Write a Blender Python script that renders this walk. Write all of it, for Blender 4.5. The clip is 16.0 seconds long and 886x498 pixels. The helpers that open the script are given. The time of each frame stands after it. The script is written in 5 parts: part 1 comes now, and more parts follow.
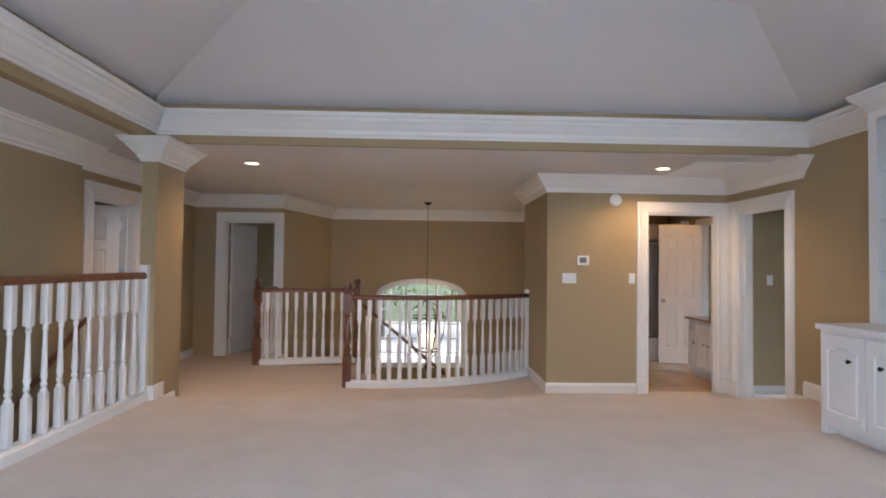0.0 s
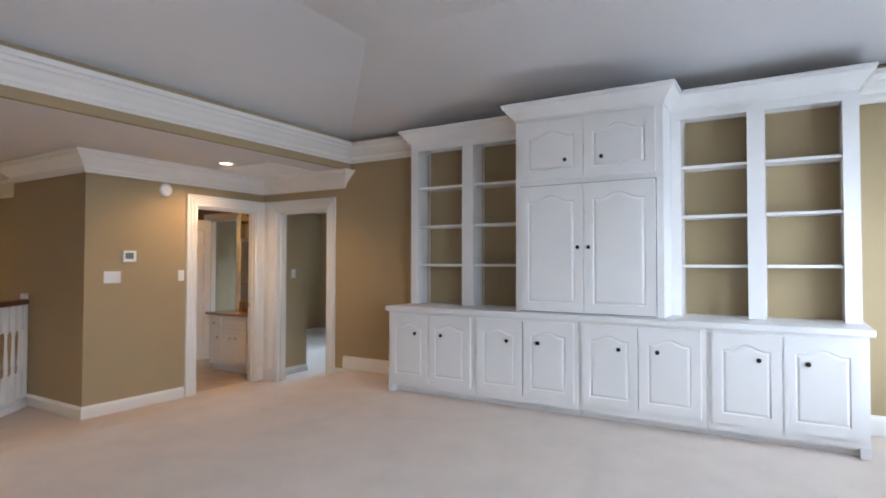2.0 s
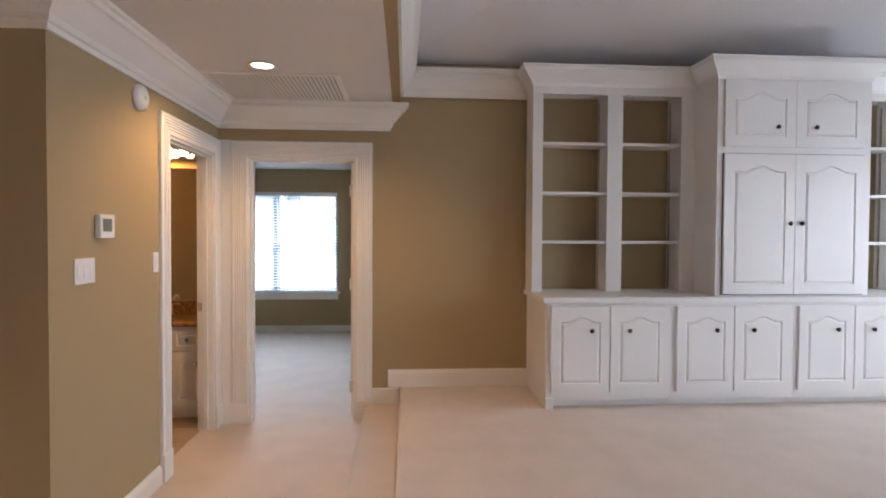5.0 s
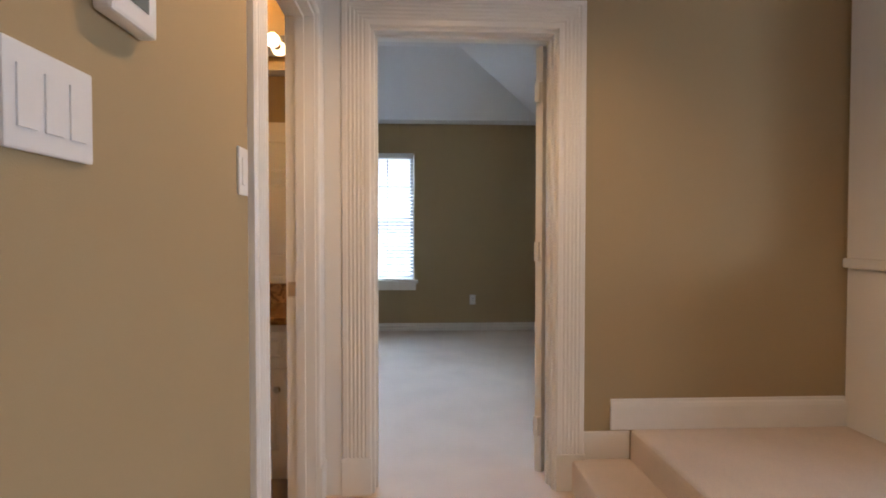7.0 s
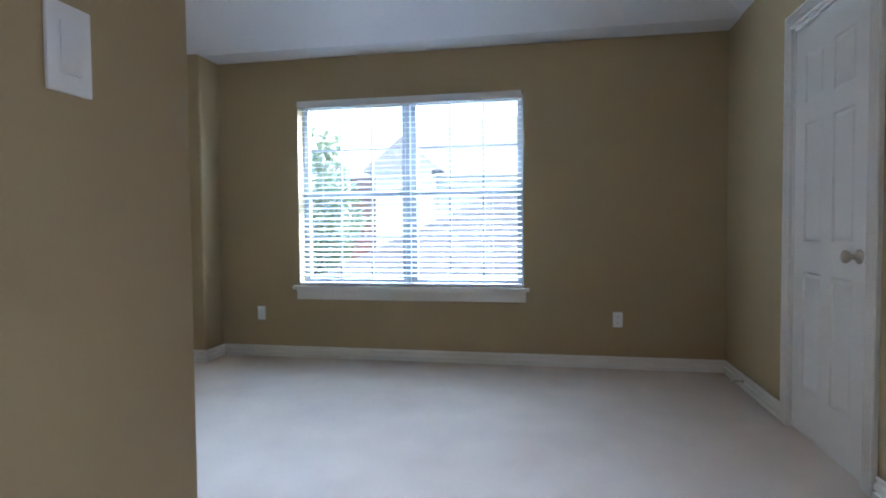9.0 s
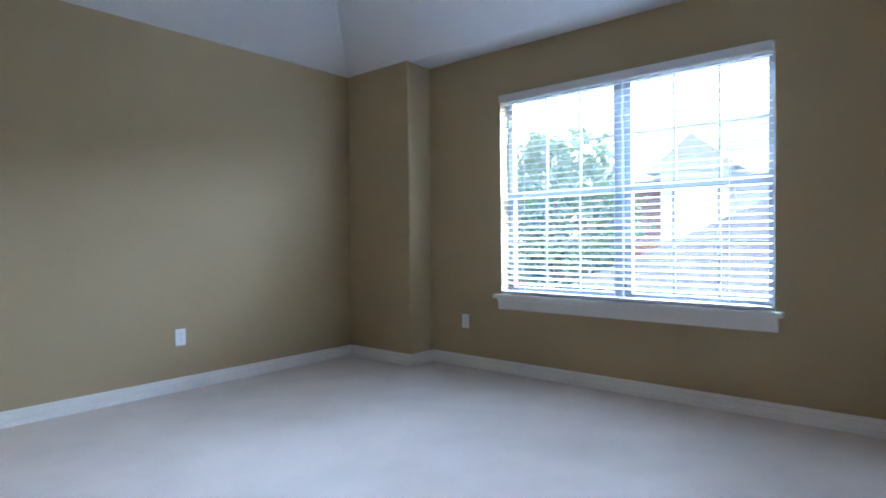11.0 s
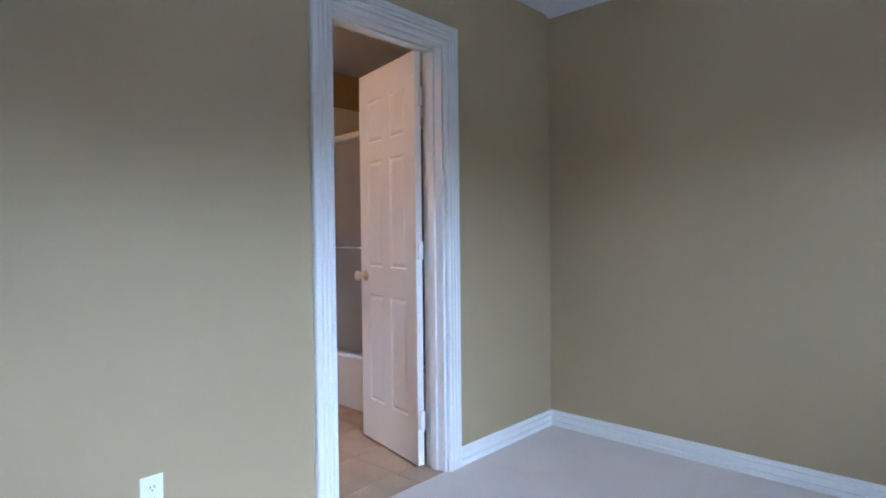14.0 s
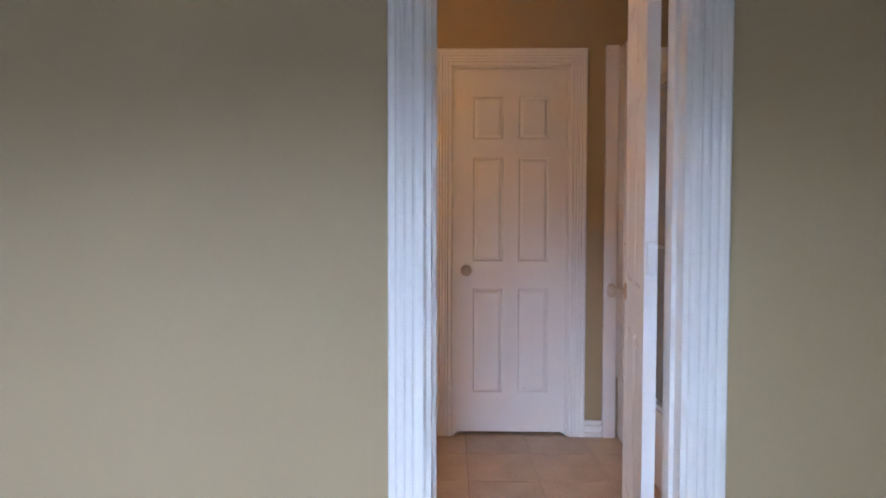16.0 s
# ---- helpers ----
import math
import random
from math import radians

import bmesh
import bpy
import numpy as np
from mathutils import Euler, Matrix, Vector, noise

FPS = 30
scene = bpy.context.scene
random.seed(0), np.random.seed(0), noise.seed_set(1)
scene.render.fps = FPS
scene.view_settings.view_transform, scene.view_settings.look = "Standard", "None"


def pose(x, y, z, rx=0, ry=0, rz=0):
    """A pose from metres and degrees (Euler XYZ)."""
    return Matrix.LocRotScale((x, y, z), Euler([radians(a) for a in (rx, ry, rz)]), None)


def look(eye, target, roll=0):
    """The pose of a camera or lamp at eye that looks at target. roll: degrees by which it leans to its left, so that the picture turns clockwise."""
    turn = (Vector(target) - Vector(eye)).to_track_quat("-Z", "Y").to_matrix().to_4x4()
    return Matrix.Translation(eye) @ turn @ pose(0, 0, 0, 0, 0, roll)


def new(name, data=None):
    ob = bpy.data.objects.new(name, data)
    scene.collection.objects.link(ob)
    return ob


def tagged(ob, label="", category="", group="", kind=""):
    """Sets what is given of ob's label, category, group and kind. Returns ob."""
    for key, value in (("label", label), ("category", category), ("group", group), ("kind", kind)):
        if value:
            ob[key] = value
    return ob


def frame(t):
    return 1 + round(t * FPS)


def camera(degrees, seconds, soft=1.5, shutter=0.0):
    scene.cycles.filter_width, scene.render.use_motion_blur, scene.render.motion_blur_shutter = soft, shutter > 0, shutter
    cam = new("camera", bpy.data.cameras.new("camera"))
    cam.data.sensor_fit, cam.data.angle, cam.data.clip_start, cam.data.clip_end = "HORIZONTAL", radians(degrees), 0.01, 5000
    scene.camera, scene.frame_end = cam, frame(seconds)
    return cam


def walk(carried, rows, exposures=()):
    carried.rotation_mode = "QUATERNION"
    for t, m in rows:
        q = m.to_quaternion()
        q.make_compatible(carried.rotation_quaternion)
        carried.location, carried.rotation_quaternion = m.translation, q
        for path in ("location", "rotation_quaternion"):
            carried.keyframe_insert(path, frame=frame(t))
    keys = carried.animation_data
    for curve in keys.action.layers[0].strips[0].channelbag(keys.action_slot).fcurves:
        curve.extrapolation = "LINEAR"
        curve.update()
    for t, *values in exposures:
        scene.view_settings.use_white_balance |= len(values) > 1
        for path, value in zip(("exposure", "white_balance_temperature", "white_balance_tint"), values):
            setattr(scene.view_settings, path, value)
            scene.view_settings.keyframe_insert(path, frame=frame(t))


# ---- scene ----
cam = camera(75.8, 16.0, 1.9)
PATH = [
    (0, (-0.069, -0.269, 1.431), (0.006, 1.729, 1.487), 0.7),
    (0.5, (-0.337, -0.102, 1.355), (0.088, 1.851, 1.434), 0.9),
    (1, (-0.817, 0.097, 1.402), (0.158, 1.842, 1.474), 0.4),
    (1.5, (-1.213, 0.316, 1.405), (0.151, 1.778, 1.469), 0.3),
    (2, (-1.406, 0.605, 1.438), (0.302, 1.644, 1.488), 0.1),
    (2.5, (-1.59, 1.054, 1.434), (0.305, 1.694, 1.487), 0.1),
    (3, (-1.691, 1.721, 1.471), (0.284, 2.035, 1.493), -0.0),
    (3.5, (-1.765, 2.458, 1.454), (0.233, 2.544, 1.466), 0.0),
    (4, (-1.624, 3.245, 1.431), (0.376, 3.232, 1.421), 0.1),
    (4.5, (-1.337, 4.013, 1.418), (0.661, 3.929, 1.396), 0.2),
    (5, (-1.021, 4.734, 1.464), (0.974, 4.599, 1.417), 0.3),
    (5.2, (-0.88, 4.96, 1.431), (1.115, 4.816, 1.383), 0.3),
    (7.3, (1.27, 5.746, 1.114), (3.268, 5.677, 1.059), -0.1),
    (7.5, (1.5, 5.719, 1.092), (3.499, 5.69, 1.038), -0.3),
    (7.6, (1.636, 5.713, 1.089), (3.635, 5.685, 1.032), -0.2),
    (8, (2.123, 5.692, 1.06), (4.122, 5.68, 0.993), -0.2),
    (8.2, (2.405, 5.693, 1.069), (4.403, 5.738, 0.996), -0.2),
    (10.3, (4.004, 5.13, 1.041), (5.733, 6.134, 0.994), -0.7),
    (10.5, (4.044, 5.107, 1.028), (5.712, 6.21, 0.988), -0.6),
    (11, (4.11, 5.123, 1.027), (5.637, 6.414, 0.991), -0.6),
    (11.5, (4.395, 5.172, 1.046), (5.717, 6.673, 1.01), -0.4),
    (12, (4.763, 5.083, 1.056), (5.622, 6.89, 1.036), -0.7),
    (12.5, (5.165, 5.212, 1.12), (5.552, 7.173, 1.077), -0.5),
    (13, (5.559, 5.335, 1.113), (5.33, 7.321, 1.076), -0.9),
    (13.5, (5.916, 5.71, 1.126), (5.04, 7.508, 1.094), -0.7),
    (14, (6.089, 6.051, 1.153), (4.727, 7.515, 1.111), -0.6),
    (14.5, (6.228, 6.497, 1.182), (4.53, 7.552, 1.126), -0.8),
    (15, (6.171, 6.921, 1.175), (4.275, 7.556, 1.115), -0.2),
    (15.5, (5.998, 7.26, 1.163), (4.017, 7.525, 1.108), -0.4),
    (16, (5.648, 7.491, 1.165), (3.65, 7.46, 1.096), 0.1),
]
walk(cam, [(t, look(*p)) for t, *p in PATH], [(0, -0.22, 6250, 19), (1, -0.24, 6600, 20), (2, -0.25, 6450, 17), (3.5, -0.28, 6550, 18), (5, -0.16, 6850, 22), (7.5, -0.27, 6700, 19), (8.2, -0.22, 6500, 18), (10.3, 0.0, 5800, 20), (12.5, 0.0, 5750, 21), (14, -0.07, 5600, 23), (15, -0.17, 5750, 25), (16, -0.2, 6200, 28)])

# ---------------- light ----------------
DAY = (0.68, 0.84, 1.0)
WARM = (1.0, 0.66, 0.34)
world = bpy.data.worlds.new("sky")
scene.world = world
world.use_nodes = True
wn = world.node_tree.nodes
sky = wn.new("ShaderNodeTexSky")
sky.sky_type = "NISHITA"
sky.sun_disc = False
sky.dust_density = 2.0
sky.sun_elevation, sky.sun_rotation = radians(55), radians(250)
world.node_tree.links.new(sky.outputs[0], wn["Background"].inputs[0])
wn["Background"].inputs[1].default_value = 0.15

sun_data = bpy.data.lights.new("sun", "SUN")
sun_data.energy, sun_data.angle, sun_data.color = 5.0, radians(12), (1.0, 0.95, 0.88)
sun = new("sun", sun_data)
sun.matrix_world = look((-6, -2, 12), (0, 0, 0))


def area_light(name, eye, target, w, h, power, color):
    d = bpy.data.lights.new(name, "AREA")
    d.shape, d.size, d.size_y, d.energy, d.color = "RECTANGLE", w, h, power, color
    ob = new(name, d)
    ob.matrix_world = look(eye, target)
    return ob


def point_light(name, p, power, color, radius=0.05):
    d = bpy.data.lights.new(name, "POINT")
    d.energy, d.color, d.shadow_soft_size = power, color, radius
    ob = new(name, d)
    ob.location = p
    return ob


def spot_light(name, p, power, color, degrees):
    d = bpy.data.lights.new(name, "SPOT")
    d.energy, d.color, d.shadow_soft_size, d.spot_size, d.spot_blend = power, color, 0.05, radians(degrees), 0.6
    ob = new(name, d)
    ob.location = p
    return ob


# area lamps standing in for daylight, outside the glass
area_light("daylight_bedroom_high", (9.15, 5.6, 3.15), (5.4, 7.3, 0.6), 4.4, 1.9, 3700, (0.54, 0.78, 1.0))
# added fill lamp far beyond the garden, for low light on the bedroom wall
area_light("sky_fill_bedroom_low", (41.8, 9.4, 13.0), (5.8, 6.9, 1.3), 25.0, 13.0, 34000, (0.56, 0.73, 1.0))
area_light("daylight_south_east", (2.3, -1.12, 1.6), (3.75, 0.6, 2.5), 1.5, 1.5, 135, DAY)
# added lamp behind an unseen window, to brighten the hall
area_light("added_daylight_south_west", (-0.55, -1.12, 1.65), (-0.75, 4, 1.7), 3.0, 1.5, 262, DAY)
area_light("daylight_foyer", (-0.2, 12.2, 2.6), (-0.2, 8.0, -1.0), 3.0, 2.0, 640, DAY)
area_light("daylight_west_room", (-3.2, 12.1, 1.6), (-3.0, 8.0, 0.8), 1.0, 1.6, 4200, DAY)
spot_light("bulb_hall_e", (2.445, 5.58, 2.445), 58, WARM, 150)
spot_light("bulb_hall_w", (-1.85, 5.72, 2.445), 75, WARM, 150)
point_light("bulb_vanity", (3.93, 6.80, 2.17), 14, (1.0, 0.50, 0.10), 0.035)
point_light("bulb_chandelier", (0.03, 9.2, 0.22), 40, WARM)

# ---------------- materials ----------------


def mat(name, color, rough=0.6, metal=0.0, vary=0.06, scale=1.4, grain=0.0, grain_scale=300, bump=0.0, bump_scale=250, coat=0.0):
    """Principled paint with a broad and a fine variation of its colour and a fine relief."""
    m = bpy.data.materials.new(name)
    m.use_nodes = True
    n, l = m.node_tree.nodes, m.node_tree.links
    b = n["Principled BSDF"]
    b.inputs["Roughness"].default_value = rough
    b.inputs["Metallic"].default_value = metal
    b.inputs["Coat Weight"].default_value = coat
    tc = n.new("ShaderNodeTexCoord")
    broad = n.new("ShaderNodeTexNoise")
    broad.inputs["Scale"].default_value, broad.inputs["Detail"].default_value = scale, 4
    l.new(tc.outputs["Object"], broad.inputs["Vector"])
    ramp = n.new("ShaderNodeValToRGB")
    ramp.color_ramp.elements[0].position, ramp.color_ramp.elements[1].position = 0.3, 0.7
    ramp.color_ramp.elements[0].color = (*[c * (1 - vary) for c in color], 1)
    ramp.color_ramp.elements[1].color = (*[min(1, c * (1 + vary)) for c in color], 1)
    l.new(broad.outputs["Fac"], ramp.inputs["Fac"])
    out = ramp.outputs["Color"]
    if grain:
        fine = n.new("ShaderNodeTexNoise")
        fine.inputs["Scale"].default_value, fine.inputs["Detail"].default_value = grain_scale, 3
        l.new(tc.outputs["Object"], fine.inputs["Vector"])
        r2 = n.new("ShaderNodeMapRange")
        r2.inputs["From Min"].default_value, r2.inputs["From Max"].default_value = 0.3, 0.7
        r2.inputs["To Min"].default_value, r2.inputs["To Max"].default_value = 1 - grain, 1 + grain
        l.new(fine.outputs["Fac"], r2.inputs["Value"])
        mul = n.new("ShaderNodeMix")
        mul.data_type, mul.blend_type = "RGBA", "MULTIPLY"
        mul.inputs["Factor"].default_value = 1
        l.new(out, mul.inputs["A"])
        l.new(r2.outputs["Result"], mul.inputs["B"])
        out = mul.outputs["Result"]
    l.new(out, b.inputs["Base Color"])
    if bump:
        bn = n.new("ShaderNodeTexNoise")
        bn.inputs["Scale"].default_value, bn.inputs["Detail"].default_value = bump_scale, 3
        l.new(tc.outputs["Object"], bn.inputs["Vector"])
        bp = n.new("ShaderNodeBump")
        bp.inputs["Strength"].default_value, bp.inputs["Distance"].default_value = bump, 0.004
        l.new(bn.outputs["Fac"], bp.inputs["Height"])
        l.new(bp.outputs["Normal"], b.inputs["Normal"])
    return m


def glow(name, color, strength):
    m = bpy.data.materials.new(name)
    m.use_nodes = True
    b = m.node_tree.nodes["Principled BSDF"]
    b.inputs["Base Color"].default_value = (*color, 1)
    b.inputs["Emission Color"].default_value = (*color, 1)
    b.inputs["Emission Strength"].default_value = strength
    return m


def glass(name, tint, rough=0.0, alpha=0.12):
    m = bpy.data.materials.new(name)
    m.use_nodes = True
    b = m.node_tree.nodes["Principled BSDF"]
    b.inputs["Base Color"].default_value = (*tint, 1)
    b.inputs["Roughness"].default_value = rough
    b.inputs["Alpha"].default_value = alpha
    return m


def wood(name, dark, light, along=(40, 6, 40)):
    m = bpy.data.materials.new(name)
    m.use_nodes = True
    n, l = m.node_tree.nodes, m.node_tree.links
    b = n["Principled BSDF"]
    tc = n.new("ShaderNodeTexCoord")
    mp = n.new("ShaderNodeMapping")
    mp.inputs["Scale"].default_value = along
    tx = n.new("ShaderNodeTexNoise")
    tx.inputs["Scale"].default_value, tx.inputs["Detail"].default_value = 2.0, 8
    rp = n.new("ShaderNodeValToRGB")
    rp.color_ramp.elements[0].color, rp.color_ramp.elements[1].color = (*dark, 1), (*light, 1)
    rp.color_ramp.elements[0].position, rp.color_ramp.elements[1].position = 0.35, 0.65
    l.new(tc.outputs["Object"], mp.inputs["Vector"])
    l.new(mp.outputs["Vector"], tx.inputs["Vector"])
    l.new(tx.outputs["Fac"], rp.inputs["Fac"])
    l.new(rp.outputs["Color"], b.inputs["Base Color"])
    b.inputs["Roughness"].default_value, b.inputs["Coat Weight"].default_value = 0.32, 0.3
    return m


def granite(name):
    m = bpy.data.materials.new(name)
    m.use_nodes = True
    n, l = m.node_tree.nodes, m.node_tree.links
    b = n["Principled BSDF"]
    tc = n.new("ShaderNodeTexCoord")
    v = n.new("ShaderNodeTexNoise")
    v.inputs["Scale"].default_value, v.inputs["Detail"].default_value, v.inputs["Roughness"].default_value = 38, 6, 0.75
    rp = n.new("ShaderNodeValToRGB")
    e = rp.color_ramp.elements
    e[0].position, e[0].color = 0.30, (0.04, 0.022, 0.012, 1)
    e[1].position, e[1].color = 0.70, (0.50, 0.34, 0.18, 1)
    for p, c in ((0.43, (0.16, 0.085, 0.04, 1)), (0.52, (0.36, 0.21, 0.10, 1))):
        k = e.new(p)
        k.color = c
    l.new(tc.outputs["Object"], v.inputs["Vector"])
    l.new(v.outputs["Fac"], rp.inputs["Fac"])
    l.new(rp.outputs["Color"], b.inputs["Base Color"])
    b.inputs["Roughness"].default_value = 0.12
    return m


def tile_stone(name, a, c):
    m = mat(name, a, 0.35, vary=0.14, scale=5, grain=0.08, grain_scale=60)
    n, l = m.node_tree.nodes, m.node_tree.links
    b = n["Principled BSDF"]
    src = b.inputs["Base Color"].links[0].from_socket
    info = n.new("ShaderNodeObjectInfo")
    rng = n.new("ShaderNodeMapRange")
    rng.inputs["To Min"].default_value, rng.inputs["To Max"].default_value = 0.9, 1.08
    l.new(info.outputs["Random"], rng.inputs["Value"])
    mul = n.new("ShaderNodeMix")
    mul.data_type, mul.blend_type = "RGBA", "MULTIPLY"
    mul.inputs["Factor"].default_value = 1
    l.new(src, mul.inputs["A"])
    l.new(rng.outputs["Result"], mul.inputs["B"])
    l.new(mul.outputs["Result"], b.inputs["Base Color"])
    return m


WALL = mat("tan_wall_paint", (0.39, 0.295, 0.165), 0.75, vary=0.03, scale=0.8, bump=0.12, bump_scale=420)
WHITE = mat("white_trim_paint", (0.80, 0.78, 0.74), 0.32, vary=0.02, scale=3)
CABINET = mat("white_cabinet_paint", (0.80, 0.79, 0.77), 0.38, vary=0.02, scale=3)
CEIL = mat("ceiling_paint", (0.70, 0.69, 0.69), 0.85, vary=0.02, scale=1, bump=0.15, bump_scale=300)
CARPET = mat("cream_carpet", (0.72, 0.62, 0.54), 0.97, vary=0.05, scale=3.5, grain=0.16, grain_scale=420, bump=0.6, bump_scale=380)
GROUT = mat("grout", (0.30, 0.21, 0.14), 0.9, grain=0.1)
TILE = tile_stone("tan_ceramic_tile", (0.46, 0.32, 0.20), None)
OAK = wood("stained_wood", (0.11, 0.034, 0.014), (0.22, 0.078, 0.032), (9, 9, 40))
OAK_POST = wood("stained_post_wood", (0.085, 0.028, 0.012), (0.18, 0.062, 0.026), (40, 40, 5))
GRANITE = granite("brown_granite")
DARK = mat("dark_bronze", (0.035, 0.03, 0.028), 0.35, 0.9, vary=0.2, scale=30)
NICKEL = mat("brushed_nickel", (0.55, 0.47, 0.38), 0.28, 1.0, vary=0.1, scale=40)
CHROME = mat("chrome", (0.72, 0.74, 0.76), 0.12, 1.0, vary=0.05, scale=20)
PORCELAIN = mat("porcelain", (0.82, 0.77, 0.68), 0.12, vary=0.02)
FIBER = mat("white_fibreglass", (0.78, 0.75, 0.72), 0.25, vary=0.02)
PLASTIC = mat("white_plastic", (0.80, 0.80, 0.80), 0.35, vary=0.01)
# frame colour darkened to grey: its backlit shade is put into the paint
BACKLIT_FRAME = mat("backlit_window_frame", (0.30, 0.32, 0.34), 0.45, 0.0, vary=0.05, scale=6)
SLAT = mat("white_blind_slat", (0.82, 0.83, 0.84), 0.45, vary=0.02)
LCD = mat("grey_display", (0.16, 0.18, 0.17), 0.2, vary=0.02)
DUCT = mat("duct_shade", (0.26, 0.25, 0.24), 0.7, vary=0.05)
# near-black painted in for shaded slots, gaps and ducts; also the rubber bumper
SLOT = mat("gap_shade_and_rubber", (0.03, 0.03, 0.03), 0.6, vary=0.02)
MIRROR = mat("mirror_silver", (0.86, 0.86, 0.85), 0.015, 1.0, vary=0.0)
GLASS = glass("window_glass", (0.9, 0.95, 1.0), 0.0, 0.08)
FROST = glass("shower_glass", (0.42, 0.40, 0.37), 0.25, 0.62)
CLEAR = glass("crystal", (0.8, 0.75, 0.7), 0.05, 0.6)
BULB = glow("lit_bulb", (1.0, 0.72, 0.40), 14)
CAN = glow("lit_can_lens", (1.0, 0.80, 0.52), 9)
GRASS = mat("lawn", (0.12, 0.18, 0.07), 0.9, vary=0.3, scale=0.6, grain=0.3, grain_scale=30)
CONCRETE = mat("sunlit_concrete", (0.62, 0.60, 0.57), 0.9, vary=0.08, scale=0.5, grain=0.06, grain_scale=30)
LEAF = mat("tree_leaf", (0.15, 0.22, 0.13), 0.6, vary=0.4, scale=0.9)
ln, ll = LEAF.node_tree.nodes, LEAF.node_tree.links
through_leaf = ln.new("ShaderNodeBsdfTranslucent")
through_leaf.inputs["Color"].default_value = (0.30, 0.42, 0.16, 1)
leaf_mix = ln.new("ShaderNodeMixShader")
leaf_mix.inputs["Fac"].default_value = 0.45
ll.new(ln["Principled BSDF"].outputs[0], leaf_mix.inputs[1])
ll.new(through_leaf.outputs[0], leaf_mix.inputs[2])
ll.new(leaf_mix.outputs[0], ln["Material Output"].inputs["Surface"])
BARK = mat("tree_bark", (0.12, 0.09, 0.07), 0.9, vary=0.3, scale=8)
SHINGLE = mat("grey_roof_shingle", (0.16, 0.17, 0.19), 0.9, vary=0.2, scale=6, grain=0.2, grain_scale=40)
# lighter copy of the shingle; outdoor glare is put into its colour
PALE_SHINGLE = mat("sunlit_pale_shingle", (0.36, 0.37, 0.38), 0.9, vary=0.12, scale=6, grain=0.12, grain_scale=40)
BRICK = mat("red_brick", (0.30, 0.13, 0.09), 0.85, vary=0.2, scale=9, grain=0.15, grain_scale=40)
STUCCO = mat("white_siding", (0.78, 0.78, 0.77), 0.7, vary=0.04)

# ---------------- building helpers ----------------
WORLD_OF = {}
I4 = Matrix.Identity(4)


def mesh_of(name, bm, *materials, smooth=False):
    me = bpy.data.meshes.new(name)
    bmesh.ops.recalc_face_normals(bm, faces=bm.faces)
    bm.to_mesh(me)
    bm.free()
    for m in materials:
        me.materials.append(m)
    if smooth:
        for p in me.polygons:
            p.use_smooth = True
    return me


def thing(name, at, label, category, group="", kind=""):
    ob = new(name)
    ob.empty_display_size = 0.1
    ob.matrix_basis = Matrix.Translation(at)
    WORLD_OF[ob] = Matrix.Translation(at)
    return tagged(ob, label, category, group, kind)


def put(name, mesh, parent, m=I4, label=""):
    ob = new(name, mesh)
    ob.parent = parent
    ob.matrix_parent_inverse = WORLD_OF[parent].inverted()
    ob.matrix_basis = m
    WORLD_OF[ob] = m.copy()
    return tagged(ob, label)


def part(name, bm, material, parent, label="", smooth=False):
    return put(name, mesh_of(name, bm, material, smooth=smooth), parent, I4, label)


def solo(name, bm, material, label="", category="", group="", kind="", smooth=False):
    ob = new(name, mesh_of(name, bm, material, smooth=smooth))
    WORLD_OF[ob] = I4.copy()
    return tagged(ob, label, category, group, kind)


def block(x0, x1, y0, y1, z0, z1, bm=None, bevel=0.0, m=None):
    bm = bm or bmesh.new()
    r = bmesh.ops.create_cube(bm, size=1)["verts"]
    for v in r:
        v.co = Vector(((x0 + x1) / 2 + v.co.x * (x1 - x0), (y0 + y1) / 2 + v.co.y * (y1 - y0), (z0 + z1) / 2 + v.co.z * (z1 - z0)))
    if m:
        bmesh.ops.transform(bm, matrix=m, verts=r)
    if bevel:
        es = list({e for v in r for e in v.link_edges})
        bmesh.ops.bevel(bm, geom=es, offset=bevel, segments=2, affect="EDGES", profile=0.6)
    return bm


def blocks(*bs, bevel=0.0):
    bm = bmesh.new()
    for b in bs:
        block(*b, bm=bm, bevel=bevel)
    return bm


def structure(name, bm, material):
    return solo(name, bm, material, kind="structure")


def lathe(profile, seg=14, bm=None, m=I4, close=True):
    """Turn (radius, height) pairs round the z axis."""
    bm = bm or bmesh.new()
    rings = []
    for r, z in profile:
        rings.append([bm.verts.new(m @ Vector((r * math.cos(2 * math.pi * k / seg), r * math.sin(2 * math.pi * k / seg), z))) for k in range(seg)])
    for a, b in zip(rings, rings[1:]):
        for k in range(seg):
            bm.faces.new((a[k], a[(k + 1) % seg], b[(k + 1) % seg], b[k]))
    if close:
        bm.faces.new(rings[0])
        bm.faces.new(rings[-1])
    return bm


